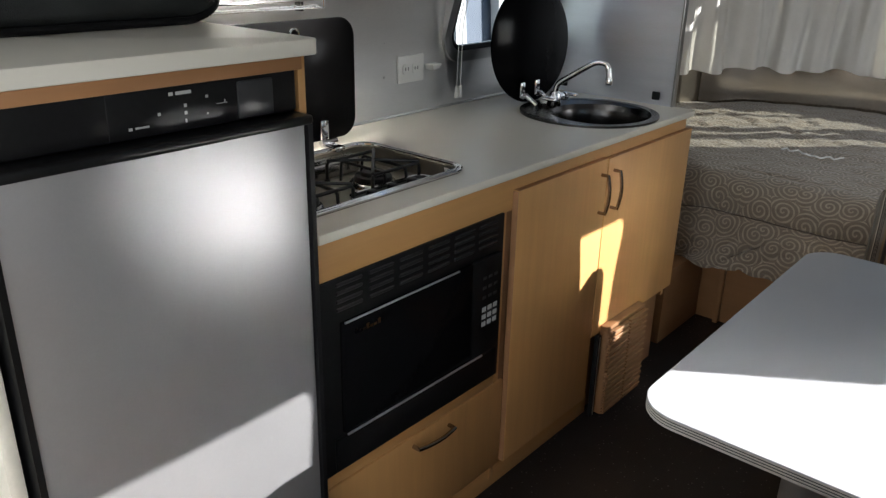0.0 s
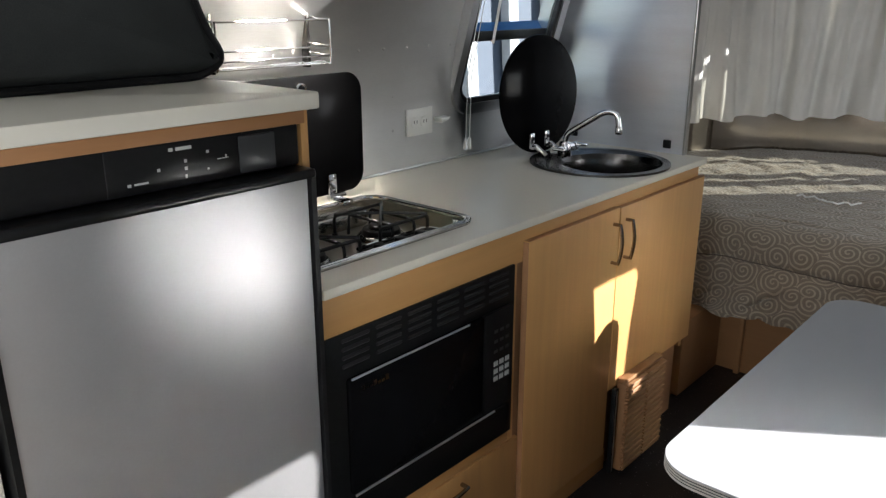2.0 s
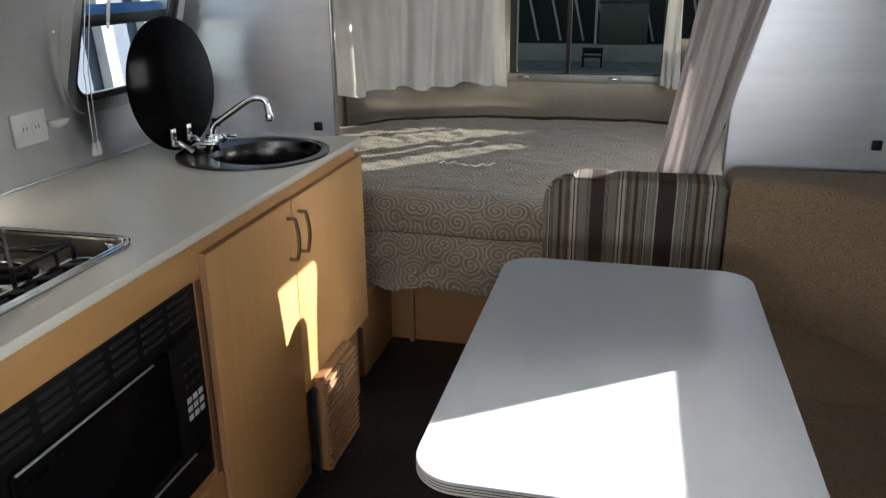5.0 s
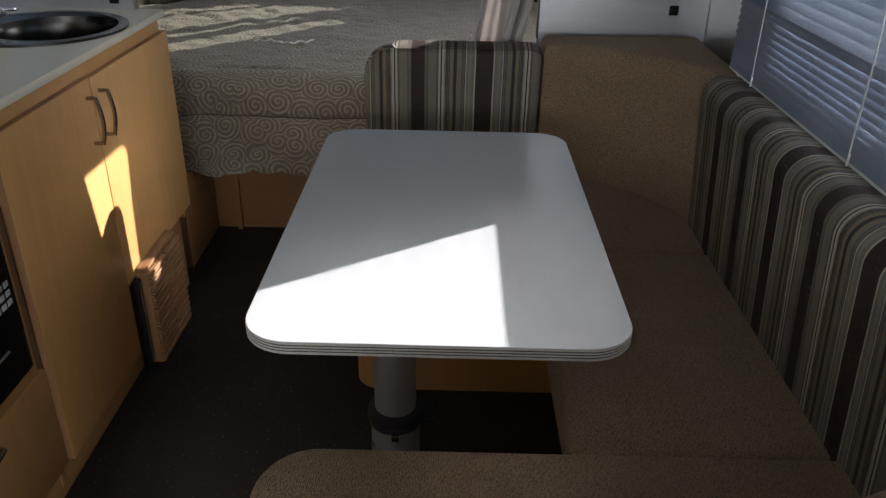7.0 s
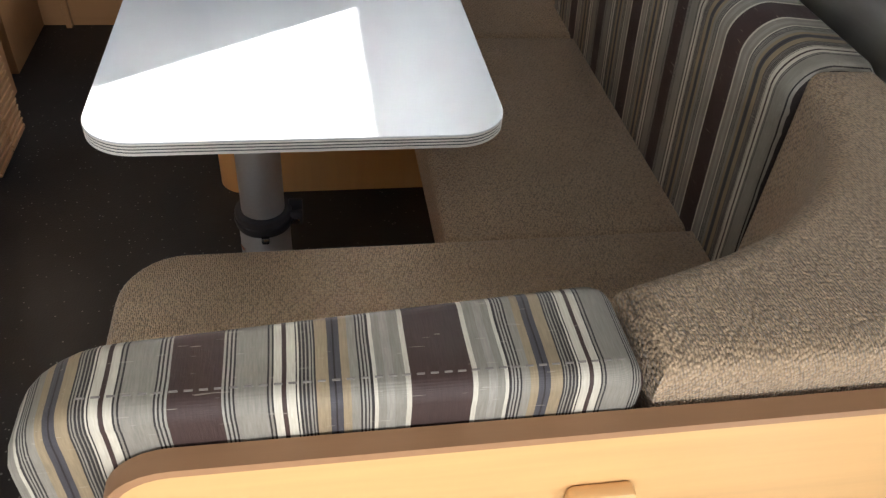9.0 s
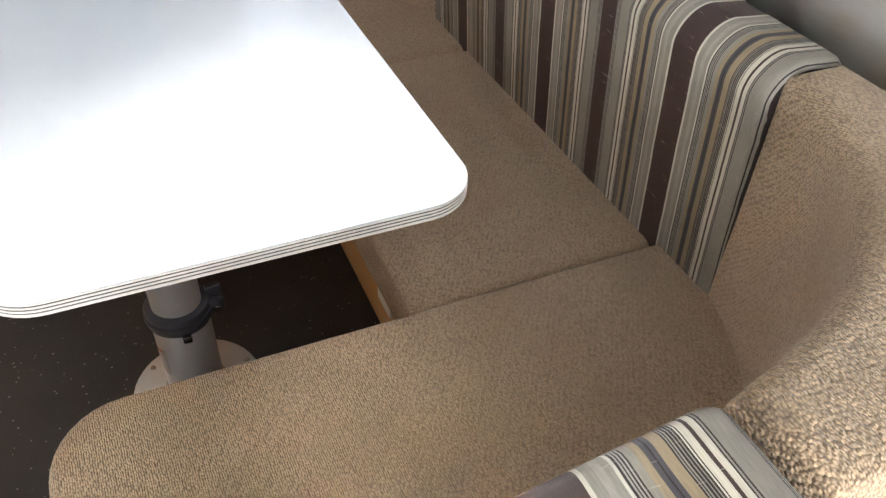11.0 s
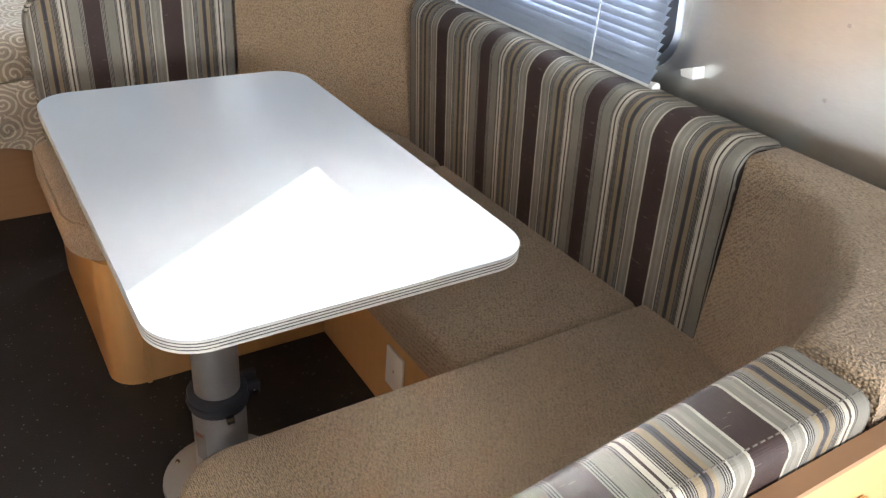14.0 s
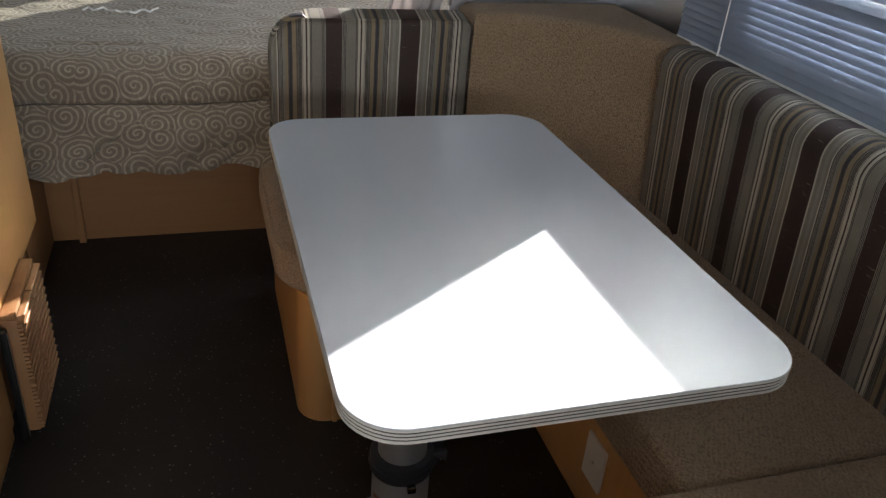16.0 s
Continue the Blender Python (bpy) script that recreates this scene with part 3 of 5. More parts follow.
# panel seams and rivets of the shell
def rivets(name, spots, normal, label):
    bm = bmesh.new()
    for p in spots:
        q = bmesh.new()
        bmesh.ops.create_icosphere(q, subdivisions=1, radius=0.0045)
        m = Matrix.Translation(p) @ Vector(normal).to_track_quat('Z', 'Y').to_matrix().to_4x4() @ Matrix.Diagonal((1, 1, 0.5, 1))
        bmesh.ops.transform(q, matrix=m, verts=q.verts[:])
        add(bm, q)
    return tagged(part(name, bm, ALU_FRAME), label, "rivets", kind="stuff")


rivets("wall_rivets", [(LX + inset(z) + 0.001, y, z) for y in [1.0 + 0.095 * i for i in range(10)] for z in (1.3,)]
       + [(LX + 0.001, 1.62, z) for z in (1.06, 1.16, 1.38)] + [(RX - 0.001, y, 0.955) for y in (0.55, 0.68, 0.92)] + [(RX - 0.001 - inset(z), 0.92, z) for z in (1.08, 1.2, 1.34)], (1, 0, 0), "small aluminium rivet heads along the shell seams")

# ---- partitions ----
def partition(name, y0, y1, edge, wall, z0, label):
    """A thin sheet that stands out from the wall, cut to the shell's curve."""
    s = 1 if wall < edge else -1
    pts = [(edge, z0), (edge, TOP)]
    for i in range(14):
        z = TOP - (TOP - z0) * (i / 13) ** 1.6
        pts.append((wall + s * (inset(z) + 0.002), z))
    pts = [pts[0], pts[1]] + [p for p in pts[2:] if (edge - p[0]) * s > 0]
    p = part(name, prism(pts, y0, y1, 'y'), ALU_SHEET)
    return tagged(p, label, "partition", kind="structure")


partition("partition_galley", 2.452, 2.468, -0.952, LX, 0.93, "smooth aluminium partition at the end of the counter")
partition("partition_dinette", 2.572, 2.588, 0.262, RX, 0.3, "smooth aluminium partition behind the dinette")
for n, e, y in (("trim_galley", -0.952, 2.448), ("trim_dinette", 0.262, 2.568)):
    tagged(part(n, block(e - 0.004, e + 0.004, y, y + 0.024, 0.935 if e < 0 else 0.85, TOP - 0.004, 0.002), ALU_FRAME), "thin bright edge trim of the partition", "trim", kind="structure")

# ---- galley ----
F = -0.89        # cabinet face
CT = 0.935       # counter top
C0, C1 = 0.83, 2.468


def bow(cx, cy0, cy1, cz0, cz1, r, out, name="handle", parent=None, upright=True):
    """A bowed bar pull on a face that looks along +x."""
    pts = []
    for i in range(13):
        s = i / 12
        h = out * (0.72 + 0.28 * math.sin(math.pi * s))
        pts.append((cx + h, cy0 + (cy1 - cy0) * s, cz0 + (cz1 - cz0) * s))
    pts = [(cx, cy0, cz0), (cx + out * 0.4, cy0, cz0)] + pts + [(cx + out * 0.4, cy1, cz1), (cx, cy1, cz1)]
    return part(name, tube(pts, r, 8), NICKEL, parent, "bowed brushed nickel pull")


cab = thing("galley_cabinet", (-1.18, 1.65, 0), "maple laminate galley cabinet with drawer and two doors", "cabinet")
part("body", blocks((LX + 0.02, F - 0.004, C0, C0 + 0.018, 0, CT - 0.021), (LX + 0.02, F - 0.004, C1 - 0.035, C1 - 0.017, 0.26, CT - 0.021),
                    (LX + 0.02, F - 0.06, 2.28, 2.3, 0, 0.28), (LX + 0.02, LX + 0.04, C0, C1 - 0.02, 0, CT - 0.034), (LX + 0.02, F - 0.01, C0, C1 - 0.02, 0.36, 0.375)), MAPLE, cab)
part("top_rail", block(F - 0.018, F - 0.002, C0, C1 - 0.02, 0.825, CT - 0.021, 0.001), MAPLE_Y, cab)
part("stile", block(F - 0.018, F - 0.002, 1.425, 1.445, 0.03, 0.825, 0.001), MAPLE, cab)
# shade in the gap beside the door is put into this edge's colour
part("stile_edge", block(F - 0.03, F - 0.006, 1.445, 1.472, 0.04, 0.875, 0), TRIM_AND_SHADE, cab, "stile edge with shade in its brown colour")
part("lower_rail", block(F - 0.018, F - 0.002, C0, 1.425, 0.345, 0.372, 0.001), MAPLE_Y, cab)
dr = part("drawer_front", block(F - 0.018, F + 0.004, C0, 1.462, 0.075, 0.345, 0.003), MAPLE, cab)
bow(F + 0.004, 1.105, 1.235, 0.318, 0.313, 0.0055, 0.028, "handle", dr)
d1 = part("door", prism([(1.468, 0.078), (1.906, 0.078), (1.906, 0.877), (1.468, 0.877)], F - 0.001, F + 0.016, 'x', 0.003, 2), MAPLE, cab)
d2 = part("door", prism([(1.91, 0.298), (2.462, 0.298), (2.462, 0.874), (1.91, 0.874)], F - 0.001, F + 0.016, 'x', 0.003, 2), MAPLE, cab)
part("edge_band", block(F - 0.001, F + 0.0145, 1.4655, 1.4685, 0.08, 0.875, 0.0005, 1), TRIM_AND_SHADE, d1, "brown edge band")
part("edge_band", block(F - 0.001, F + 0.0145, 1.47, 1.904, 0.8765, 0.8785, 0.0005, 1), TRIM_Y, d1, "brown edge band")
part("edge_band", block(F - 0.001, F + 0.0145, 1.912, 2.46, 0.8735, 0.8755, 0.0005, 1), TRIM_Y, d2, "brown edge band")
bow(F + 0.016, 1.873, 1.873, 0.722, 0.835, 0.005, 0.03, "handle", d1)
bow(F + 0.016, 1.943, 1.943, 0.722, 0.835, 0.005, 0.03, "handle", d2)
part("kick_board", block(F - 0.02, F - 0.004, C0, 1.95, 0, 0.072, 0.001), MAPLE_Y, cab)
# recess shade is put into the dark brown of these two boards
part("kick_side", block(LX + 0.02, F - 0.05, 2.30, 2.42, 0, 0.286, 0.001), TRIM_AND_SHADE, cab, "recessed side board with shade in its dark brown")
part("end_panel", block(F - 0.022, F - 0.05, 1.95, 2.44, 0.0, 0.286, 0.001), TRIM_AND_SHADE, cab, "recessed lower board with shade in its dark brown")

ct = thing("worktop", (-1.18, 1.65, CT - 0.021), "off-white laminate worktop over the galley", "worktop")
def worktop():
    """The slab with a round opening for the sink and a square one for the hob."""
    X0, X1 = LX + 0.004, F + 0.014
    sx, sy, sr = -1.10, 2.16, 0.205
    bm = bmesh.new()
    n = 40
    hob_y = 1.36
    z = CT
    circ = [bm.verts.new((sx + sr * math.cos(2 * math.pi * i / n), sy + sr * math.sin(2 * math.pi * i / n), z)) for i in range(n)]
    ya, yb = 1.7, C1
    def edge_point(i):
        a = 2 * math.pi * i / n
        dx, dy = math.cos(a), math.sin(a)
        k = min(((X1 - sx) if dx > 0 else (X0 - sx)) / dx if abs(dx) > 1e-6 else 9, ((yb - sy) if dy > 0 else (ya - sy)) / dy if abs(dy) > 1e-6 else 9)
        return sx + k * dx, sy + k * dy
    rim = [bm.verts.new((*edge_point(i), z)) for i in range(n)]
    for i in range(n):
        bm.faces.new((circ[i], circ[(i + 1) % n], rim[(i + 1) % n], rim[i]))
    for c in ((X1, yb), (X0, yb), (X0, ya), (X1, ya)):
        best = sorted(range(n), key=lambda i: (rim[i].co.x - c[0]) ** 2 + (rim[i].co.y - c[1]) ** 2)[:2]
        a, b = rim[best[0]], rim[best[1]]
        if min((a.co.xy - Vector(c)).length, (b.co.xy - Vector(c)).length) > 1e-4:
            bm.faces.new((a, b, bm.verts.new((*c, z))))
    for (a0, a1, b0, b1) in ((X0, X1, hob_y, ya), (-0.973, X1, C0, hob_y), (X0, -1.307, C0, hob_y)):
        vs = [bm.verts.new((x, y, z)) for x, y in ((a0, b0), (a1, b0), (a1, b1), (a0, b1))]
        bm.faces.new(vs)
    bmesh.ops.recalc_face_normals(bm, faces=bm.faces[:])
    return bm
top = part("top_skin", worktop(), COUNTER, ct, "", 0)
part("front_edge", block(F - 0.004, F + 0.015, C0, C1, CT - 0.021, CT - 0.0005, 0.003), COUNTER, ct)
part("end_edge", block(LX + 0.01, F - 0.004, C1 - 0.018, C1, CT - 0.021, CT - 0.0005, 0.002), COUNTER, ct)
tagged(part("trim_backsplash", block(LX, LX + 0.008, 1.38, 2.45, CT, CT + 0.007, 0.002), ALU_FRAME), "thin metal strip where worktop meets wall", "trim", kind="structure")

# microwave in the galley front
mw = thing("microwave", (F, 1.12, 0.376), "black built-in microwave oven with vented trim", "microwave")
part("case", block(F - 0.4, F - 0.01, 0.85, 1.41, 0.38, 0.82, 0.003), BLACK, mw)
part("trim_frame", block(F - 0.012, F + 0.004, C0 + 0.004, 1.43, 0.377, 0.829, 0.003), BLACK, mw)
part("oven_door", block(F + 0.004, F + 0.016, 0.88, 1.30, 0.475, 0.735, 0.006, 3), GLASS_BLACK, mw, "glossy black glass door")
part("control_panel", block(F + 0.004, F + 0.015, 1.303, 1.415, 0.475, 0.735, 0.004), BLACK, mw)
# thin tubes drawn as the highlight along the door's edges
part("door_highlight", tube([(F + 0.019, 0.885, 0.736), (F + 0.019, 1.24, 0.736)], 0.0025, 6), ALU_SHEET, mw, "thin bright line drawn as the door edge highlight")
part("door_highlight", tube([(F + 0.019, 0.885, 0.474), (F + 0.019, 1.34, 0.474)], 0.003, 6), ALU_SHEET, mw, "thin bright line drawn as the door edge highlight")
part("lower_trim", block(F + 0.002, F + 0.012, 0.86, 1.41, 0.385, 0.465, 0.004), BLACK, mw)
for i in range(6):
    for j in range(4):
        y = 0.875 + i * 0.091
        part("vent_slot", block(F + 0.002, F + 0.007, y, y + 0.072, 0.757 + j * 0.018, 0.765 + j * 0.018, 0.002, 1), SLOT, mw, smooth=0)
for i in range(3):
    for j in range(3):
        part("key", block(F + 0.012, F + 0.0165, 1.338 + i * 0.022, 1.354 + i * 0.022, 0.553 + j * 0.02, 0.566 + j * 0.02, 0.001, 1), MARK, mw, smooth=0)
for i in range(3):
    for j in range(3):
        part("marking", block(F + 0.012, F + 0.0157, 1.338 + i * 0.022, 1.352 + i * 0.022, 0.628 + j * 0.026, 0.636 + j * 0.026, 0, 1), GREY_PLASTIC, mw, smooth=0)
part("badge", blocks(*[(F + 0.014, F + 0.0167, 0.912 + i * 0.011, 0.92 + i * 0.011, 0.7, 0.7 + 0.006 * (1 + (i % 3 == 0))) for i in range(7)]), CHROME, mw, "small silver maker's mark", 0)

# hob
hob = thing("gas_hob", (-1.14, 1.13, CT), "stainless two-burner gas hob with raised black glass lid", "hob")
hx0, hx1, hy0, hy1 = -1.325, -0.955, 0.84, 1.378
part("rim", ring(round_rect(hx0, hx1, hy0, hy1, 0.055, 8), round_rect(hx0 + 0.015, hx1 - 0.015, hy0 + 0.015, hy1 - 0.015, 0.042, 8), CT - 0.002, CT + 0.006), STEEL, hob)
for e, zr in ((0.002, 0.004), (0.012, 0.0045)):
    edge = round_rect(hx0 + e, hx1 - e, hy0 + e, hy1 - e, 0.055 - e, 8)
    part("rim_bead", tube([(p[0], p[1], CT + 0.005) for p in edge + edge[:1]], zr, 8), CHROME, hob, "bright rolled edge")
TD = CT - 0.042
part("basin", ring(round_rect(hx0 + 0.012, hx1 - 0.012, hy0 + 0.012, hy1 - 0.012, 0.044, 8), round_rect(hx0 + 0.02, hx1 - 0.02, hy0 + 0.02, hy1 - 0.02, 0.036, 8), TD - 0.004, CT + 0.001), TRAY, hob)
part("tray", prism(round_rect(hx0 + 0.018, hx1 - 0.018, hy0 + 0.018, hy1 - 0.018, 0.036, 8), TD - 0.006, TD, 'z'), TRAY, hob, "brushed steel tray")
gus = part("corner_plate", prism([(hx1 - 0.018, hy1 - 0.075), (hx1 - 0.016, hy1 - 0.03), (hx1 - 0.03, hy1 - 0.016), (hx1 - 0.075, hy1 - 0.018)], CT - 0.006, CT - 0.001, 'z'), STEEL, hob, "corner plate with a screw hole")
part("screw_hole", drum(hx1 - 0.034, hy1 - 0.034, CT - 0.003, CT + 0.0005, 0.007, 14), IRON, gus)
part("raised_box", prism(round_rect(-1.302, -1.235, 0.98, 1.29, 0.025, 6), TD, CT - 0.002, 'z', 0.01, 3), STEEL, hob, "raised chrome box below the lid")
for bx, by, br in ((-1.135, 1.225, 0.05), (-1.11, 0.985, 0.04)):
    b = part("burner", drum(bx, by, TD, TD + 0.012, br * 1.25, 32, br * 1.05, 0.003), STEEL, hob, "steel burner dish")
    part("burner_ring", drum(bx, by, TD + 0.012, TD + 0.024, br * 0.95, 32, br * 0.9, 0.003), IRON, b)
    part("burner_cap", drum(bx, by, TD + 0.024, TD + 0.034, br * 0.66, 28, br * 0.56, 0.003), IRON, b, "black burner cap")
    w, top = 0.078, CT + 0.012
    g = bmesh.new()
    for sgn in (-1, 1):
        add(g, tube(bend([(bx + sgn * w, by - w, TD), (bx + sgn * w, by - w, top), (bx + sgn * w, by + w, top), (bx + sgn * w, by + w, TD)], 0.012), 0.0042, 8))
        add(g, tube(bend([(bx - w, by + sgn * w * 0.45, TD), (bx - w * 0.95, by + sgn * w * 0.45, top - 0.004), (bx + w * 0.95, by + sgn * w * 0.45, top - 0.004), (bx + w, by + sgn * w * 0.45, TD)], 0.012), 0.0038, 8))
        add(g, tube([(bx - w, by - sgn * w, top + 0.004), (bx, by, top + 0.007), (bx + w, by + sgn * w, top + 0.004)], 0.0038, 8))
        for q in (-1, 1):
            add(g, tube([(bx + sgn * w, by + q * w, TD), (bx + sgn * w, by + q * w, TD + 0.012)], 0.007, 8))
    part("pan_support", g, IRON, hob, "black wire pan support")
kp = part("knob_surround", ring(round_rect(-1.042, -0.982, 1.045, 1.29, 0.028, 6), round_rect(-1.035, -0.989, 1.052, 1.283, 0.022, 6), TD, CT - 0.008), CHROME, hob, "chrome surround of the knobs")
part("knob_panel", prism(round_rect(-1.036, -0.988, 1.051, 1.284, 0.022, 6), TD, CT - 0.014, 'z', 0.004), BLACK, hob, "glossy black knob panel")
for ky in (1.10, 1.165, 1.23):
    part("knob", drum(-1.012, ky, CT - 0.014, CT - 0.002, 0.014, 18, 0.012, 0.002), BLACK, hob)
    part("marking", drum(-1.006, ky + 0.022, CT - 0.0145, CT - 0.0132, 0.0028, 8), MARK, hob, smooth=0)
lid = part("glass_lid", prism([(y, z) for y, z in round_rect(0.86, 1.378, CT + 0.02, CT + 0.325, (0.05, 0.05, 0.05, 0.05), 8)], -1.362, -1.356, 'x', 0.002, 2), GLASS_BLACK, hob, "black glass hob lid standing open")
part("grommet", tube([(-1.352, 1.18 + 0.014 * math.cos(w), CT + 0.293 + 0.014 * math.sin(w)) for w in [2 * math.pi * i / 16 for i in range(17)]], 0.003, 6), CHROME, lid, "chrome ring")
for ly in (0.99, 1.262):
    part("hinge", add(add(block(-1.356, -1.346, ly - 0.013, ly + 0.013, CT + 0.02, CT + 0.075, 0.005), block(-1.35, -1.29, ly - 0.018, ly + 0.018, CT + 0.002, CT + 0.016, 0.005)), rod((-1.335, ly - 0.026, CT + 0.02), (-1.335, ly + 0.026, CT + 0.02), 0.008)), CHROME, hob)

# sink
sink = thing("sink", (-1.10, 2.16, CT), "round stainless steel sink with raised black glass lid", "sink")
SXC, SYC = -1.10, 2.16
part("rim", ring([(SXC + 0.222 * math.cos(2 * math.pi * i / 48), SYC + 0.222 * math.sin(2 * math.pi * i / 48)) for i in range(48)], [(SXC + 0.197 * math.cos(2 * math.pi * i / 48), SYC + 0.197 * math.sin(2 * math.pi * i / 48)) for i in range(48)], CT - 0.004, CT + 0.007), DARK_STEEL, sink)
BXC, BYC = SXC + 0.03, SYC + 0.02
def bowl(u, v):
    a = 2 * math.pi * u
    prof = [(0.197, 0.006), (0.16, 0.0), (0.152, -0.02), (0.146, -0.09), (0.115, -0.115), (0.02, -0.12)]
    k = min(int(v * 5), 4)
    f = v * 5 - k
    r = prof[k][0] * (1 - f) + prof[k + 1][0] * f
    z = prof[k][1] * (1 - f) + prof[k + 1][1] * f
    w = min(1, v * 5)
    return (SXC * (1 - w) + BXC * w + r * math.cos(a), SYC * (1 - w) + BYC * w + r * math.sin(a), CT + z)
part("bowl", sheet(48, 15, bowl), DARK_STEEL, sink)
part("drain", drum(BXC, BYC, CT - 0.121, CT - 0.116, 0.03, 24, bev=0.002), CHROME, sink)
def sink_lid():
    """Round glass disc leaning back against the window frame."""
    bm = prism([(2.16 + 0.193 * math.cos(2 * math.pi * i / 56), CT + 0.197 + 0.193 * math.sin(2 * math.pi * i / 56)) for i in range(56)], -1.352, -1.346, 'x', 0.002, 2)
    m = Matrix.Translation((-1.33, 2.16, CT)) @ Matrix.Rotation(radians(-3), 4, 'Y') @ Matrix.Rotation(radians(-6), 4, 'Z') @ Matrix.Translation((1.35, -2.16, -CT))
    bmesh.ops.transform(bm, matrix=m, verts=bm.verts[:])
    return bm
part("glass_lid", sink_lid(), GLASS_BLACK, sink, "round black glass lid standing open")
for ly in (2.10, 2.185):
    part("hinge", add(block(-1.328, -1.317, ly - 0.012, ly + 0.012, CT + 0.025, CT + 0.078, 0.005), tube([(-1.32, ly, CT + 0.03), (-1.305, ly, CT + 0.035), (-1.28, ly, CT + 0.02), (-1.262, ly, CT + 0.008)], 0.009, 8)), CHROME, sink)
    part("hinge_cap", rod((-1.3175, ly, CT + 0.058), (-1.3145, ly, CT + 0.058), 0.0065, 12), BLACK, sink, "black round cap on the hinge")

tap = thing("mixer_tap", (-1.238, 2.17, CT), "chrome swivel kitchen tap with two levers", "tap")
tx, ty = -1.238, 2.17
part("base", add(drum(tx, ty, CT + 0.002, CT + 0.05, 0.022, 20, 0.018, 0.003), rod((tx, ty - 0.045, CT + 0.028), (tx, ty + 0.045, CT + 0.028), 0.013)), CHROME, tap)
part("spout", tube(bend([(tx, ty, CT + 0.04), (tx + 0.004, ty, CT + 0.075), (tx + 0.125, ty + 0.03, CT + 0.157), (tx + 0.165, ty + 0.04, CT + 0.155), (tx + 0.172, ty + 0.042, CT + 0.105)], 0.035, 6), 0.0095, 12), CHROME, tap)
part("aerator", drum(tx + 0.172, ty + 0.042, CT + 0.088, CT + 0.11, 0.0125, 16, bev=0.002), CHROME, tap)
for s in (-1, 1):
    part("lever", add(rod((tx, ty + s * 0.05, CT + 0.028), (tx, ty + s * 0.066, CT + 0.028), 0.015, 12), block(tx - 0.004, tx + 0.045, ty + s * 0.066 - 0.008, ty + s * 0.066 + 0.008, CT + 0.03, CT + 0.04, 0.004)), CHROME, tap)

sock = thing("wall_outlet", (LX, 1.735, 1.035), "white double power outlet on the aluminium wall", "outlet")
part("cover_plate", block(LX, LX + 0.007, 1.675, 1.79, 1.035, 1.117, 0.003), WHITE_PLASTIC, sock)
for oy in (1.71, 1.752):
    f = part("receptacle", prism(round_rect(oy - 0.017, oy + 0.017, 1.06, 1.092, 0.01), LX + 0.006, LX + 0.01, 'x', 0.001, 1), WHITE_PLASTIC, sock)
    for dy in (-0.006, 0.006):
        part("slot", block(LX + 0.0095, LX + 0.0107, oy + dy - 0.001, oy + dy + 0.001, 1.072, 1.082, 0), BLACK, f, smooth=0)
hook = tagged(part("curtain_hook", prism([(1.80, 1.083), (1.845, 1.083), (1.835, 1.072), (1.805, 1.066)], LX, LX + 0.035, 'x', 0.003, 2), WHITE_PLASTIC), "small white plastic cord hook on the wall", "hook")
cords = thing("pull_cords", (LX + 0.03, 1.905, 0.97), "two white blind cords with plastic ends before the window", "cord")
for dy in (0, 0.018):
    c = part("cord", tube([(LX + 0.2, 1.9 + dy, 1.75), (LX + 0.12, 1.9 + dy, 1.5), (LX + 0.06, 1.895 + dy, 1.2), (LX + 0.055, 1.895 + dy, 1.0)], 0.0013, 5), CORD, cords)
    part("tassel", drum(LX + 0.055, 1.895 + dy, 0.972, 1.008, 0.009, 10, 0.005, 0.002), WHITE_PLASTIC, c)
part("tie_cord", tube([(LX + 0.14, 2.0, 1.62), (LX + 0.075, 2.0, 1.30)], 0.0045, 6), CORD, cords, "short white cord")

for hx, hz in ((-1.379, 0.953), (-1.012, 0.952)):
    k = tagged(part("panel_catch", block(hx - 0.014, hx + 0.014, 2.444, 2.452, hz, hz + 0.028, 0.003), BLACK), "small black catch on the partition", "catch")

# spice rack
rack = thing("wire_rack", (LX, 1.17, 1.29), "chrome wire spice rack on the lit aluminium wall", "rack")
ra, rb = 0.965, 1.287
for ry in (ra + 0.038, rb - 0.006):
    part("bracket", block(LX + inset(1.32), LX + inset(1.36) + 0.014, ry - 0.005, ry + 0.005, 1.27, 1.425, 0.002), DARK_STEEL, rack)
for z, out in ((1.388, 0.105), (1.325, 0.105), (1.303, 0.105)):
    part("rail", tube(bend([(LX + 0.03, ra, z + 0.005), (LX + out + 0.02, ra, z), (LX + out + 0.02, rb, z), (LX + 0.03, rb, z + 0.005)], 0.008, 3), 0.0023, 6), CHROME, rack)
for k in range(4):
    part("base_wire", tube([(LX + 0.04 + k * 0.022, ra, 1.283), (LX + 0.04 + k * 0.022, rb, 1.283)], 0.0018, 6), CHROME, rack)
for ry in (ra, rb):
    part("side_wire", tube(bend([(LX + 0.125, ry, 1.39), (LX + 0.125, ry, 1.28), (LX + 0.09, ry, 1.29), (LX + 0.03, ry, 1.28)], 0.01, 3), 0.0023, 6), CHROME, rack)

# unseen body for the lamp that was added to light the rack's wall
lamp = thing("glow_lamp_body", (-1.31, 1.17, 1.52), "small round lamp added out of view above the wire rack", "lamp")
part("housing", drum(-1.31, 1.17, 1.506, 1.53, 0.085, 32, 0.078, 0.003), WHITE_PLASTIC, lamp)
part("bracket", block(LX + inset(1.52), -1.3, 1.16, 1.18, 1.53, 1.536, 0.002), ALU_FRAME, lamp)

# fridge housing and fridge
FR0, FR1 = 0.272, 0.79
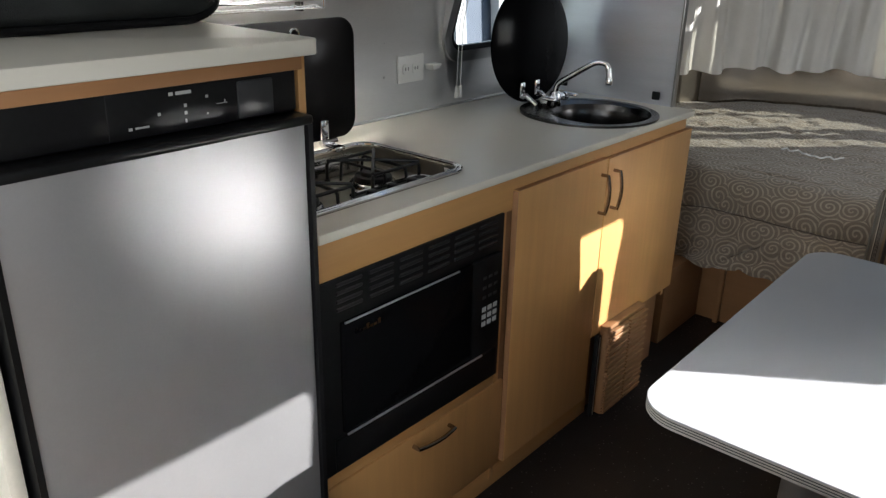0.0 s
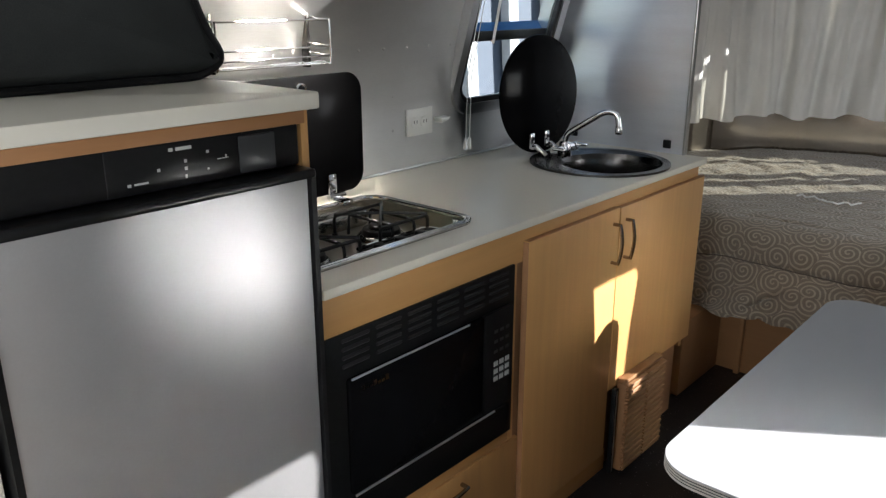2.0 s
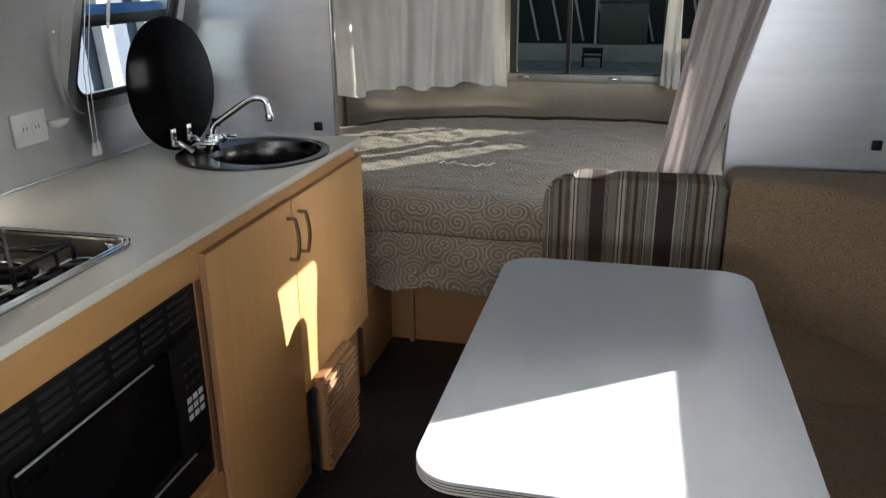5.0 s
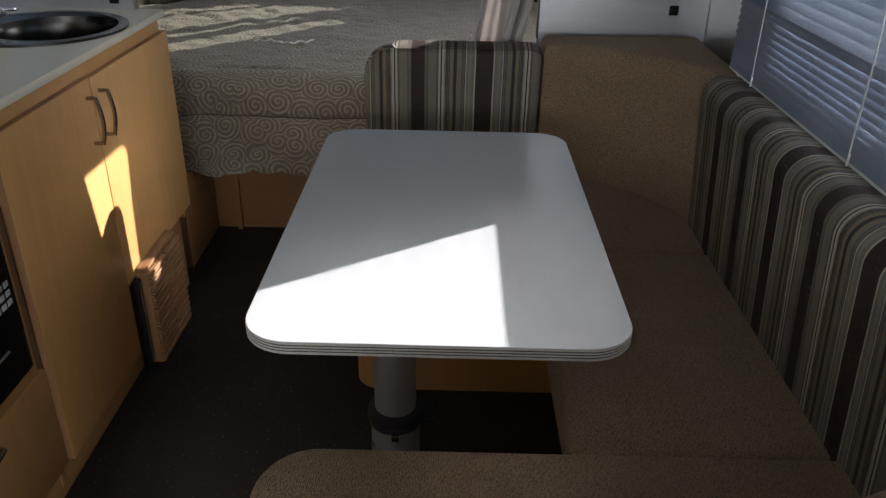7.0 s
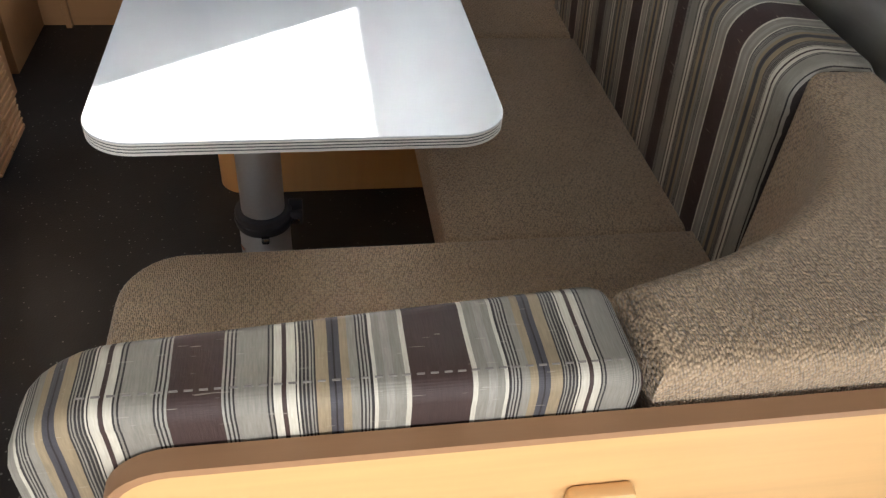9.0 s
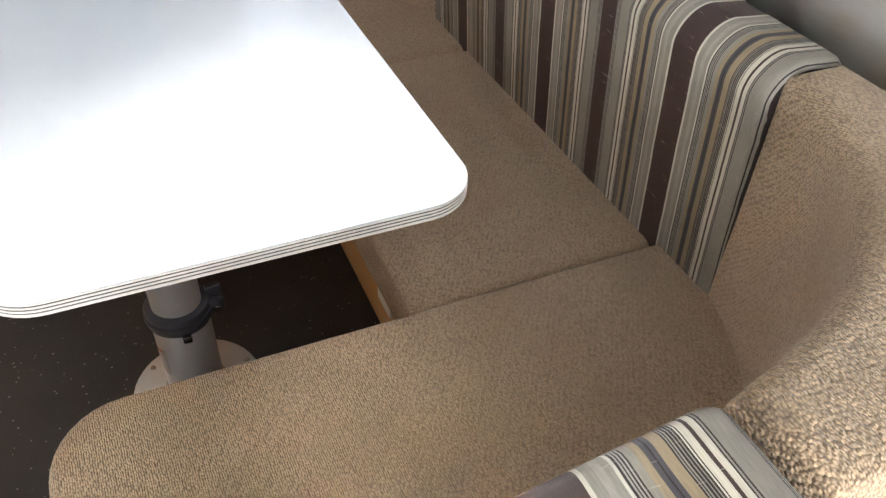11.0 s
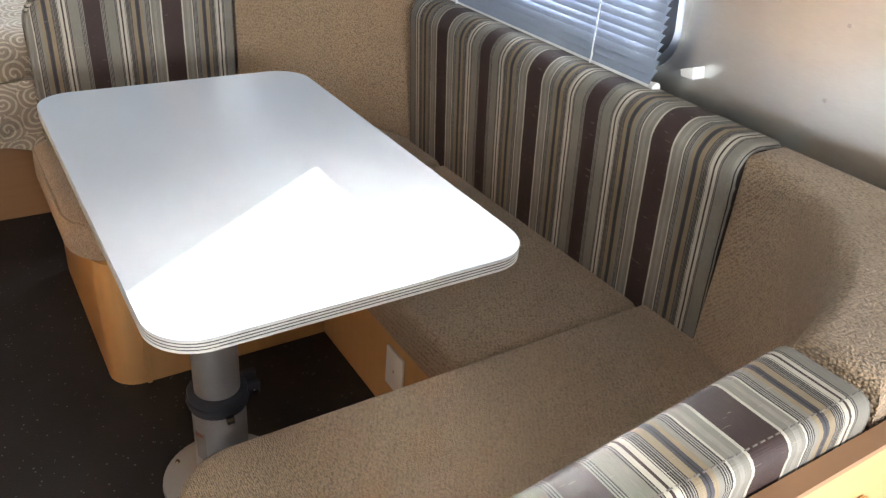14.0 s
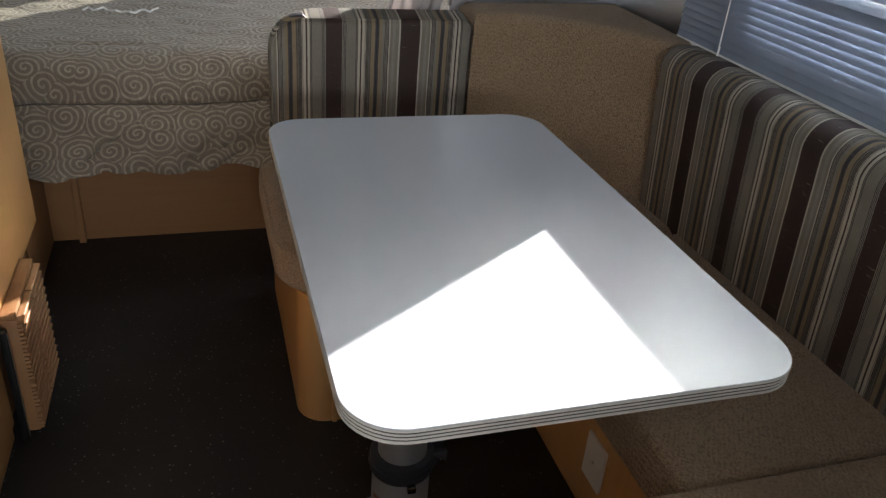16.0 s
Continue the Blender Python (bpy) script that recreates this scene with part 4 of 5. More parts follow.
fh = thing("fridge_cabinet", (-1.17, 0.54, 0), "maple fridge cabinet with off-white top", "cabinet")
part("side_panel", block(LX + 0.01, -0.872, FR1 + 0.006, FR1 + 0.022, 0, 1.266, 0.002), MAPLE, fh)
part("side_panel", block(LX + 0.01, -0.862, FR0 - 0.03, FR0 - 0.008, 0, 1.266, 0.002), CREAM, fh)
part("head_rail", block(-0.88, -0.86, FR0 - 0.008, FR1 + 0.006, 1.244, 1.265, 0.001), TRIM_Y, fh)
part("rail", block(-0.9, -0.8805, FR0 - 0.007, FR1 + 0.005, 1.242, 1.2645, 0.001), TRIM_Y, fh)
tp = part("top", prism(round_rect(LX + 0.004, -0.845, FR0 - 0.25, FR1 + 0.03, (0.008, 0, 0, 0), 3), 1.267, 1.294, 'z', 0.003, 2), COUNTER, fh, "off-white laminate top")
fr = thing("fridge", (-0.88, 0.53, 0.1), "silver-fronted black caravan fridge", "fridge")
part("case", block(-1.42, -0.885, FR0, FR1, 0.1, 1.235, 0.004), BLACK, fr)
part("control_strip", block(-0.888, -0.862, FR0 + 0.004, FR1 - 0.006, 1.176, 1.25, 0.006, 3), BLACK, fr)
part("panel_insert", block(-0.864, -0.8605, 0.455, 0.665, 1.178, 1.244, 0.002), BLACK, fr, "glossy black display panel")
part("vent_cover", block(-0.864, -0.8595, 0.667, 0.735, 1.18, 1.238, 0.003), GREY_PLASTIC, fr)
part("handle_lip", block(-0.888, -0.828, FR0, FR1, 1.158, 1.174, 0.005, 3), BLACK, fr)
def door_skin(u, v):
    y = FR0 + 0.01 + (FR1 - FR0 - 0.02) * u
    return (-0.842 + 0.012 * (1 - (2 * u - 1) ** 2), y, 0.18 + (1.158 - 0.18) * v)
dsk = part("door_panel", sheet(20, 2, door_skin), plain("fridge_silver", (0.46, 0.46, 0.47), 0.42, 0.82, 0.03, 3, 220, 0.02), fr, "satin silver door skin")
part("door_frame", blocks((-0.888, -0.838, FR0, FR0 + 0.01, 0.16, 1.158), (-0.888, -0.836, FR1 - 0.006, FR1 + 0.004, 0.16, 1.158), (-0.888, -0.838, FR0, FR1, 0.16, 0.18), (-0.888, -0.845, FR0 + 0.01, FR1 - 0.01, 0.18, 1.158)), BLACK, fr, "black door edge")
for y, z, w, h in ((0.55, 1.225, 0.009, 0.007), (0.561, 1.225, 0.034, 0.007), (0.53, 1.199, 0.006, 0.006), (0.573, 1.206, 0.006, 0.007), (0.573, 1.195, 0.006, 0.007), (0.573, 1.183, 0.004, 0.008), (0.61, 1.215, 0.006, 0.006), (0.61, 1.19, 0.004, 0.004), (0.494, 1.185, 0.028, 0.004), (0.484, 1.184, 0.007, 0.006), (0.628, 1.203, 0.026, 0.0015), (0.642, 1.203, 0.003, 0.008)):
    part("marking", block(-0.8606, -0.8601, y, y + w * 0.75, z + 0.006, z + 0.006 + h * 0.7, 0), MARK, fr, "small white panel marking", 0)

bag = thing("black_bag", (-1.3, 0.5, 1.29), "padded black cloth bag lying on the fridge top", "bag")
def bag_body():
    pts = [(0.02, 1.302), (0.80, 1.303), (0.842, 1.315), (0.845, 1.34), (0.81, 1.39), (0.78, 1.46), (0.765, 1.58), (0.70, 1.62), (0.02, 1.62)]
    bm = prism(pts, -1.46, -1.13, 'x', 0.035, 4)
    for v in bm.verts:
        k = max(0, (v.co.z - 1.3) / 0.3)
        if v.co.x < -1.3:
            v.co.x += 0.14 * k
    return puff(bm, 0.008, 5)
part("body", bag_body(), SOFT_BLACK, bag)
part("piping", tube(bend([(-1.14, 0.03, 1.302), (-1.14, 0.79, 1.302), (-1.14, 0.838, 1.33), (-1.14, 0.80, 1.39), (-1.14, 0.772, 1.47), (-1.14, 0.755, 1.58)], 0.03, 4), 0.0075, 8), BLACK, bag, "black piping along the edge")

# slatted vent box
vb = thing("slatted_vent_box", (F + 0.03, 2.12, 0.01), "wooden slatted vent box standing against the cabinet", "vent box")
vy0, vy1, vx1 = 1.958, 2.205, F + 0.062
part("frame_side", block(F + 0.018, vx1 - 0.012, vy0, vy0 + 0.014, 0.008, 0.312, 0.002), SLATWOOD, vb)
part("frame_side", block(F + 0.018, vx1 - 0.012, vy1 - 0.014, vy1, 0.008, 0.312, 0.002), SLATWOOD, vb)
part("frame_top", block(F + 0.018, vx1 - 0.014, vy0, vy1, 0.313, 0.325, 0.002), SLATWOOD, vb)
part("backing", block(F + 0.018, F + 0.024, vy0 + 0.014, vy1 - 0.014, 0.008, 0.312, 0), TRIM_AND_SHADE, vb)
part("side_strip", block(F + 0.0175, F + 0.032, vy0 - 0.03, vy0 - 0.012, 0.005, 0.3, 0.002), BLACK, vb, "black edge strip with a bright line")
part("bright_line", block(F + 0.0175, F + 0.033, vy0 - 0.023, vy0 - 0.019, 0.01, 0.295, 0), ALU_FRAME, vb)
ym = (vy0 + vy1) / 2
for half in (0, 1):
    a, b = (vy0, ym - 0.003) if half == 0 else (ym + 0.003, vy1)
    for i in range(28):
        z = 0.012 + i * 0.01075
        part("slat", block(vx1 - 0.016, vx1 - (0.0 if i % 2 else 0.003), a, b, z, z + 0.0082, 0.0015, 1), SLATWOOD, vb, smooth=0)

# ---- bed ----
bed = thing("bed", (-0.35, 3.4, 0), "unmade double bed on a wooden platform", "bed")
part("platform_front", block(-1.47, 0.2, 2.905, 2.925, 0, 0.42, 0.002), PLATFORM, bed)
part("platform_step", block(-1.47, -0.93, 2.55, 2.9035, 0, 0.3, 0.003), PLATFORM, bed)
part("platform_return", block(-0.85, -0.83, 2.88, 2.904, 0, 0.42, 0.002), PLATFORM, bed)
mt = prism([(-1.46, 2.80), (0.76, 2.80), (0.76, 3.3), (0.55, 3.8), (0.1, 4.04), (-0.7, 4.04), (-1.2, 3.8), (-1.46, 3.3)], 0.36, 0.615, 'z', 0.05, 4)
part("mattress", mt, cloth("mattress_cloth", (0.6, 0.58, 0.54), 0.0), bed, "pale mattress")
def quilt(u, v):
    x = -1.46 + 2.2 * u
    if v < 0.62:
        s = v / 0.62
        yb = min(front_point(max(LX + 0.08, min(RX - 0.08, x)))[1] - 0.05, 4.12)
        y = yb + (2.83 - yb) * s
        z = 0.70 - 0.045 * s ** 3
        left = max(0.0, min(1.0, (0.05 - x) / 0.9)) * max(0.0, 1 - abs(s - 0.45) * 2.0)
        p = Vector((x * 9, y * 9, 0))
        z += 0.010 * noise.noise(Vector((x * 3, y * 3, 1))) + 0.009 * left * abs(noise.noise(Vector((x * 30 + 6 * noise.noise(p), y * 16, 9)))) + 0.007 * abs(noise.noise(Vector((x * 5 + y * 3, y * 7, 6)))) + 0.012 * left * (abs(noise.noise(p * 1.3)) - 0.2) + 0.008 * noise.noise(Vector((x * 14, y * 14, 4))) * (0.4 + left)
    else:
        s = (v - 0.62) / 0.38
        a = min(1.0, s / 0.3) * math.pi / 2
        hem = 0.30 + 0.02 * math.sin(x * 7) + 0.03 * noise.noise(Vector((x * 5, 2, 0))) + 0.05 * max(0, min(1, (x + 0.55) * 2.2))
        y = 2.83 - 0.075 * math.sin(a)
        z = 0.655 - 0.07 * (1 - math.cos(a)) - max(0, s - 0.3) / 0.7 * (0.585 - hem)
        k = max(0, s - 0.25)
        y += k * (0.034 * math.sin(x * 17 + 2 * math.sin(x * 5) + s * 4) + 0.03 * noise.noise(Vector((x * 14 + s * 4, s * 3, 3))))
        y += 0.028 * noise.noise(Vector((x * 5, s * 3.5, 8))) - 0.045 * k * abs(noise.noise(Vector((x * 11 + s * 6, s * 2.5, 12)))) - 0.02 * k
        y += 0.014 * math.exp(-((s - 0.48) / 0.03) ** 2)
    return (x, y, z)
q = part("comforter", sheet(230, 190, quilt), QUILT, bed, "grey and tan scroll-print comforter", 60)
thicken(q, 0.012, -1)
def on_seam(i):
    x, y, z = quilt(0.01 + 0.98 * i / 90, 0.8024)
    return (x, y - 0.014, z)
# dark tube paints the shade in the seam's groove
part("seam", tube([on_seam(i) for i in range(91)], 0.004, 6), THREAD_AND_SHADE, bed, "comforter seam with its groove shade as a dark line")

def drape(name, path, z_lo, z_hi, folds, depth, material, label, lean=None, phase=0.0):
    """A gathered curtain along a plan path [(x, y), ...]."""
    P = [Vector((*p, 0)) for p in path]
    seg = [(b - a).length for a, b in zip(P, P[1:])]
    tot = sum(seg)
    def at(u):
        d = u * tot
        for a, b, s in zip(P, P[1:], seg):
            if d <= s or b is P[-1]:
                t = (b - a).normalized()
                return a + t * d, t
            d -= s
    def fn(u, v):
        p, t = at(u)
        n = Vector((-t.y, t.x, 0))
        w = math.sin(2 * math.pi * folds * u + phase + 1.3 * math.sin(5.1 * u + 2 * v)) * (0.35 + 0.65 * v) + 0.35 * math.sin(2 * math.pi * folds * 2.3 * u + 1.0)
        zl = z_lo(u) if callable(z_lo) else z_lo
        z = z_hi + (zl - z_hi) * v
        o = p + n * depth * w + t * 0.01 * math.sin(9 * u + 4 * v)
        if lean:
            o += lean(u, v)
        return (o.x, o.y, z + 0.006 * math.sin(folds * 6 * u) * v)
    ob = part(name, sheet(int(folds * 14), 26, fn), material, None, "", 80)
    thicken(ob, 0.002)
    return tagged(ob, label, "curtain")


drape("front_curtain", [(-1.40, 3.33), (-1.31, 3.62), (-1.12, 3.86), (-0.9, 3.99), (-0.655, 4.05)], lambda u: 0.845 + 0.05 * min(1, u * 8) + 0.012 * math.sin(u * 17), 1.72, 6.5, 0.03, SHEER, "white gathered curtain across the front corner window")
drape("front_curtain", [(0.1, 4.06), (0.185, 4.03)], 0.90, 1.72, 2, 0.014, SHEER, "white gathered curtain at the edge of the front window")
drape("divider_curtain", [(0.0, 2.493), (0.1, 2.49), (0.2, 2.496), (0.3, 2.5)], 0.5, 1.93, 2.4, 0.034, MAUVE, "beige curtain gathered back beside the bed",
      lambda u, v: Vector(((0.21 - 0.2 * v) * (1 - u) + (0.183 - 0.358 * v) * u, 0, 0)), 3.5)
for hx in (0.68,):
    tagged(part("panel_catch", block(hx - 0.014, hx + 0.014, 2.563, 2.572, 0.93, 0.96, 0.003), BLACK), "small black catch on the partition", "catch")
tagged(part("loose_thread", tube([(-0.77 + 0.014 * i, 3.11 + 0.012 * math.sin(i * 1.7) + 0.02 * math.sin(i * 0.5), 0.703 + 0.004 * math.sin(i * 2.1)) for i in range(17)], 0.0035, 5), CORD), "crumpled white ribbon lying on the comforter", "ribbon")

# ---- dinette ----
SEAT = 0.463
dn = thing("dinette_bench", (0.3, 1.4, 0), "maple dinette bench base with storage below", "bench")
def far_base():
    return prism(round_rect(-0.256, 0.309, 1.868, 2.50, (0, 0.0, 0.07, 0), 8), 0, 0.355, 'z')
part("far_bench_front", far_base(), MAPLE, dn)
part("long_bench_front", block(0.309, RX - 0.03, 1.03, 2.5, 0, 0.355, 0.003), MAPLE, dn)
part("near_bench_front", prism(round_rect(-0.25, 0.309, 0.47, 1.0, (0, 0.07, 0, 0), 8), 0, 0.355, 'z'), MAPLE, dn)
part("edge_bead", block(-0.18, -0.168, 1.861, 1.868, 0, 0.355, 0.002), MAPLE, dn)
so = thing("bench_outlet", (0.297, 1.48, 0.085), "white blank outlet plate on the bench base", "outlet")
part("cover_plate", block(0.301, 0.3085, 1.42, 1.498, 0.1, 0.212, 0.003), WHITE_PLASTIC, so)
part("screw", rod((0.3, 1.459, 0.156), (0.3015, 1.459, 0.156), 0.004), ALU_FRAME, so)

def pad(name, pts, lo, hi, r, mat, label):
    ob = part(name, cushion(pts, lo, hi, r), mat, None, "", 50)
    return tagged(ob, label, "cushion", "dinette cushions")


n_seat = pad("seat_cushion", round_rect(-0.305, RX - 0.06, 0.48, 1.091, (0.01, 0.10, 0.04, 0.01), 8), 0.352, SEAT + 0.012, 0.015, KNIT, "tan knit seat cushion of the near bench")
pad("seat_cushion", round_rect(0.222, RX - 0.06, 1.102, 1.868, 0.012, 3), 0.352, SEAT, 0.015, KNIT, "long tan knit seat cushion along the wall")
pad("seat_cushion", round_rect(-0.30, RX - 0.06, 1.872, 2.43, (0.01, 0.05, 0.12, 0.01), 8), 0.352, SEAT, 0.028, KNIT, "tan knit seat cushion of the far bench")


def welt(parent, pts, r=0.0045, name="piping"):
    part(name, tube(pts, r, 6), KNIT, parent)


def loop3(pts, z):
    return [(p[0], p[1], z) for p in pts]


seats = [o for o in scene.objects if o.name.startswith("seat_cushion")]
for ob, (a, b, c, d, q), z in zip(seats, ((-0.300, RX - 0.08, 0.49, 1.086, (0.01, 0.095, 0.04, 0.01)), (0.227, RX - 0.08, 1.1045, 1.863, 0.02), (-0.295, RX - 0.08, 1.877, 2.42, (0.01, 0.05, 0.12, 0.01))), (SEAT - 0.006, SEAT - 0.013, SEAT - 0.013)):
    rim = round_rect(a, b, c, d, q, 6)
    welt(ob, loop3(rim + rim[:1], z), 0.004)


def back_pad(name, bm, mat, label):
    return tagged(part(name, puff(bm, 0.004, 7, 2), mat, None, "", 50), label, "cushion", "dinette cushions")


BT = 0.872
back_pad("back_cushion", prism([(0.665, SEAT - 0.02), (0.762, SEAT - 0.02), (0.762, BT - 0.01), (0.752, BT + 0.002)] + [(0.695 - 0.056 * math.sin(radians(8 * i)), BT - 0.048 + 0.056 * math.cos(radians(8 * i))) for i in range(12)], 0.946, 2.052, 'y', 0.012, 3), STRIPE_LONG, "brown and cream striped back cushion along the window wall")
def rounded_back(x0, x1, y0, y1, up=0.0):
    return prism(round_rect(x0, x1, SEAT - 0.02, BT + 0.006 + up, (0.03, 0.085, 0.02, 0.01), 8), y0, y1, 'y', 0.018, 4)
far_back = rounded_back(-0.262, 0.262, 2.352, 2.438, -0.008)
for v in far_back.verts:
    if v.co.y < 2.39 and v.co.z > 0.8:
        v.co.z -= 0.012
    elif v.co.y > 2.4 and v.co.x < 0:
        v.co.x *= 0.84
far_pad = back_pad("back_cushion", far_back, STRIPE_FAR, "brown and cream striped back cushion of the far bench")
STRIPE_SIDE = stripes("striped_cloth_side", 'Z', 0.757, 0.19)
rim = [(x, z) for x, z in round_rect(-0.2635, 0.25, SEAT + 0.02, BT - 0.007, (0.01, 0.085, 0.0, 0.01), 10) if x < -0.17]
part("gusset", prism(rim + [(x + 0.02, z - 0.02) for x, z in rim[::-1]], 2.368, 2.398, 'y', 0.003, 2), STRIPE_SIDE, far_pad, "striped side strip with its stripes across")
outline = [(x, z) for x, z in round_rect(-0.259, 0.259, SEAT + 0.02, BT - 0.016, (0.03, 0.083, 0.0, 0.0), 8)]
part("piping", tube([(x, 2.3535 + 0.006 * (z > 0.8), z) for x, z in outline], 0.0035, 6), STRIPE_FAR, far_pad, "piped edge of the striped cushion")
near_back = rounded_back(-0.236, 0.258, 0.457, 0.57, 0.004)
for v in near_back.verts:
    if v.co.y > 0.5:
        v.co.y -= 0.085 * (0.25 - v.co.x)
back_pad("back_cushion", near_back, STRIPE_NEAR, "brown and cream striped back cushion of the near bench")


def stitches(parent, spots, along, label):
    bm = bmesh.new()
    for p in spots:
        q = Vector(p)
        add(bm, rod(q, q + Vector(along) * 0.006, 0.0009, 5))
    part("stitching", bm, THREAD_AND_SHADE, parent, label)


backs = [o for o in scene.objects if o.name.startswith("back_cushion")]
stitches(backs[2], [(-0.17 + 0.0105 * i, 0.4705, BT + 0.0125) for i in range(39)], (1, 0, 0), "row of dark stitches along the edge")


def corner_pad(a, b, back, bulge, label):
    """A wedge pad between two backs, its face hollowed in an arc from a to b."""
    a, b = Vector(a), Vector(b)
    mid = (a + b) / 2
    n = Vector(((b - a).y, -(b - a).x)).normalized() * bulge
    face = []
    for i in range(11):
        s = i / 10
        p = a.lerp(b, s) + n * 4 * s * (1 - s)
        face.append((p.x, p.y))
    bm = prism(face + back, SEAT - 0.02, BT + 0.006, 'z', 0.03, 5)
    return back_pad("corner_cushion", bm, KNIT, label)


corner_pad((0.268, 2.36), (0.672, 2.055), [(0.757, 2.055), (0.757, 2.515), (0.268, 2.515)], -0.085, "tan knit corner cushion at the far end")
corner_pad((0.665, 0.949), (0.266, 0.57), [(0.266, 0.462), (0.757, 0.462), (0.757, 0.949)], -0.088, "tan knit corner cushion at the near end")

pt = thing("bench_end_panel", (0.3, 0.44, 0), "maple end panel behind the near bench with brown edge", "panel")
pp = round_rect(-0.165, RX - 0.02, 0.0, 0.835, (0, 0.055, 0, 0), 8)
part("board", prism(pp, 0.437, 0.4545, 'y'), MAPLE_X, pt)
part("edge_trim", ring(round_rect(-0.168, RX - 0.018, -0.002, 0.838, (0, 0.058, 0, 0), 8), round_rect(-0.16, RX - 0.025, 0.006, 0.83, (0, 0.05, 0, 0), 8), 0.4355, 0.456, 'y'), TRIM_AND_SHADE, pt, "brown edge trim")
part("turn_tab", prism(round_rect(0.2, 0.26, 0.74, 0.765, 0.008), 0.422, 0.4365, 'y', 0.003, 2), MAPLE_X, pt, "small wooden turn tab")

# table
tb = thing("dinette_table", (-0.115, 1.47, 0), "white laminate dinette table on a silver pedestal", "table")
T0, T1, U0, U1, TZ = -0.308, 0.283, 1.006, 1.968, 0.742
part("tabletop", prism(round_rect(T0, T1, U0, U1, 0.075, 10), TZ - 0.003, TZ, 'z', 0.001, 1), LAMINATE, tb, "white laminate surface")
lay = [(TZ - 0.005, TZ - 0.003, PLY_LIGHT), (TZ - 0.0073, TZ - 0.005, PLY_DARK), (TZ - 0.0099, TZ - 0.0073, PLY_LIGHT), (TZ - 0.0122, TZ - 0.0099, PLY_DARK), (TZ - 0.0148, TZ - 0.0122, PLY_LIGHT), (TZ - 0.0171, TZ - 0.0148, PLY_DARK), (TZ - 0.021, TZ - 0.0171, PLY_LIGHT)]
for k, (a, b, m) in enumerate(lay):
    e = 0.0005 if m is PLY_DARK else 0.0
    part("edge_ply", prism(round_rect(T0 + e, T1 - e, U0 + e, U1 - e, 0.075, 10), a, b, 'z'), m, tb)
PX, PY = -0.112, 1.472
part("base_plate", drum(PX, PY, 0.0, 0.012, 0.132, 48, 0.130, 0.003), POLE, tb)
for a in range(6):
    w = radians(15 + 60 * a)
    part("screw", drum(PX + 0.114 * math.cos(w), PY + 0.114 * math.sin(w), 0.012, 0.016, 0.006, 10, 0.004), STEEL, tb)
part("collar", drum(PX, PY, 0.012, 0.03, 0.068, 36, 0.058, 0.003), STEEL, tb)
part("lower_tube", drum(PX, PY, 0.012, 0.237, 0.0555, 36, bev=0.002), POLE, tb)
part("upper_tube", drum(PX, PY, 0.2, 0.70, 0.0465, 36), POLE, tb)
part("top_plate", drum(PX, PY, 0.69, TZ - 0.021, 0.10, 36), POLE, tb)
cl = part("clamp_ring", drum(PX, PY, 0.220, 0.262, 0.061, 36, bev=0.005), CLAMP, tb, "black clamp ring")
part("clamp_groove", drum(PX, PY, 0.235, 0.246, 0.0635, 36, bev=0.002), CLAMP, cl)
part("clamp_ear", add(block(PX + 0.055, PX + 0.085, PY - 0.02, PY - 0.008, 0.225, 0.258, 0.003), block(PX + 0.055, PX + 0.085, PY + 0.004, PY + 0.016, 0.225, 0.272, 0.003)), CLAMP, cl)
part("clamp_bolt", rod((PX + 0.07, PY - 0.032, 0.242), (PX + 0.07, PY + 0.022, 0.242), 0.007), CHROME, cl)
part("clamp_lug", block(PX - 0.005, PX + 0.012, PY - 0.071, PY - 0.058, 0.212, 0.228, 0.003), STEEL, cl)
part("sticker", sheet(6, 1, lambda u, v: (PX + 0.056 * math.cos(radians(190 + 30 * u)), PY + 0.056 * math.sin(radians(190 + 30 * u)), 0.1 + 0.075 * v)), plain("sticker_grey", (0.3, 0.29, 0.28), 0.5), tb, "grey warning sticker")
part("sticker_bar", sheet(6, 1, lambda u, v: (PX + 0.0565 * math.cos(radians(192 + 22 * u)), PY + 0.0565 * math.sin(radians(192 + 22 * u)), 0.163 + 0.009 * v)), plain("sticker_red", (0.3, 0.09, 0.045), 0.5), tb, "orange bar on the sticker")

# blind at the dinette window
bl = thing("venetian_blind", (0.72, 1.72, 0.87), "pale metal venetian blind hanging at the dinette window", "blind")
B0, B1 = 1.252, 2.14
def slat_mesh(tilt, w, bow_up):
    bm = bmesh.new()
    n = 5
    rows = []
    for y in (B0, B1):
        row = []
        for i in range(n):
            s = i / (n - 1) - 0.5
            h = bow_up * (1 - 4 * s * s)
            row.append(bm.verts.new((s * w * math.cos(tilt) - h * math.sin(tilt), y, s * w * math.sin(tilt) + h * math.cos(tilt))))
        rows.append(row)
    for i in range(n - 1):
        bm.faces.new((rows[0][i], rows[0][i + 1], rows[1][i + 1], rows[1][i]))
    return bm
def slat_x(z):
    return RX - 0.05 - inset(z) * 1.0
open_tilt, shut_tilt = radians(26.1), radians(57.5)
zc = 0.895
k = 0
while zc < 1.56:
    low = zc < 1.062
    s = part("slat", slat_mesh(shut_tilt, 0.032, 0.0032) if low else slat_mesh(open_tilt, 0.034, 0.0005), SLAT, bl)
    s.location = (slat_x(zc), 0, zc)
    s.matrix_parent_inverse = Matrix.Translation(bl.location).inverted()
    zc += 0.0175 if low else 0.0222
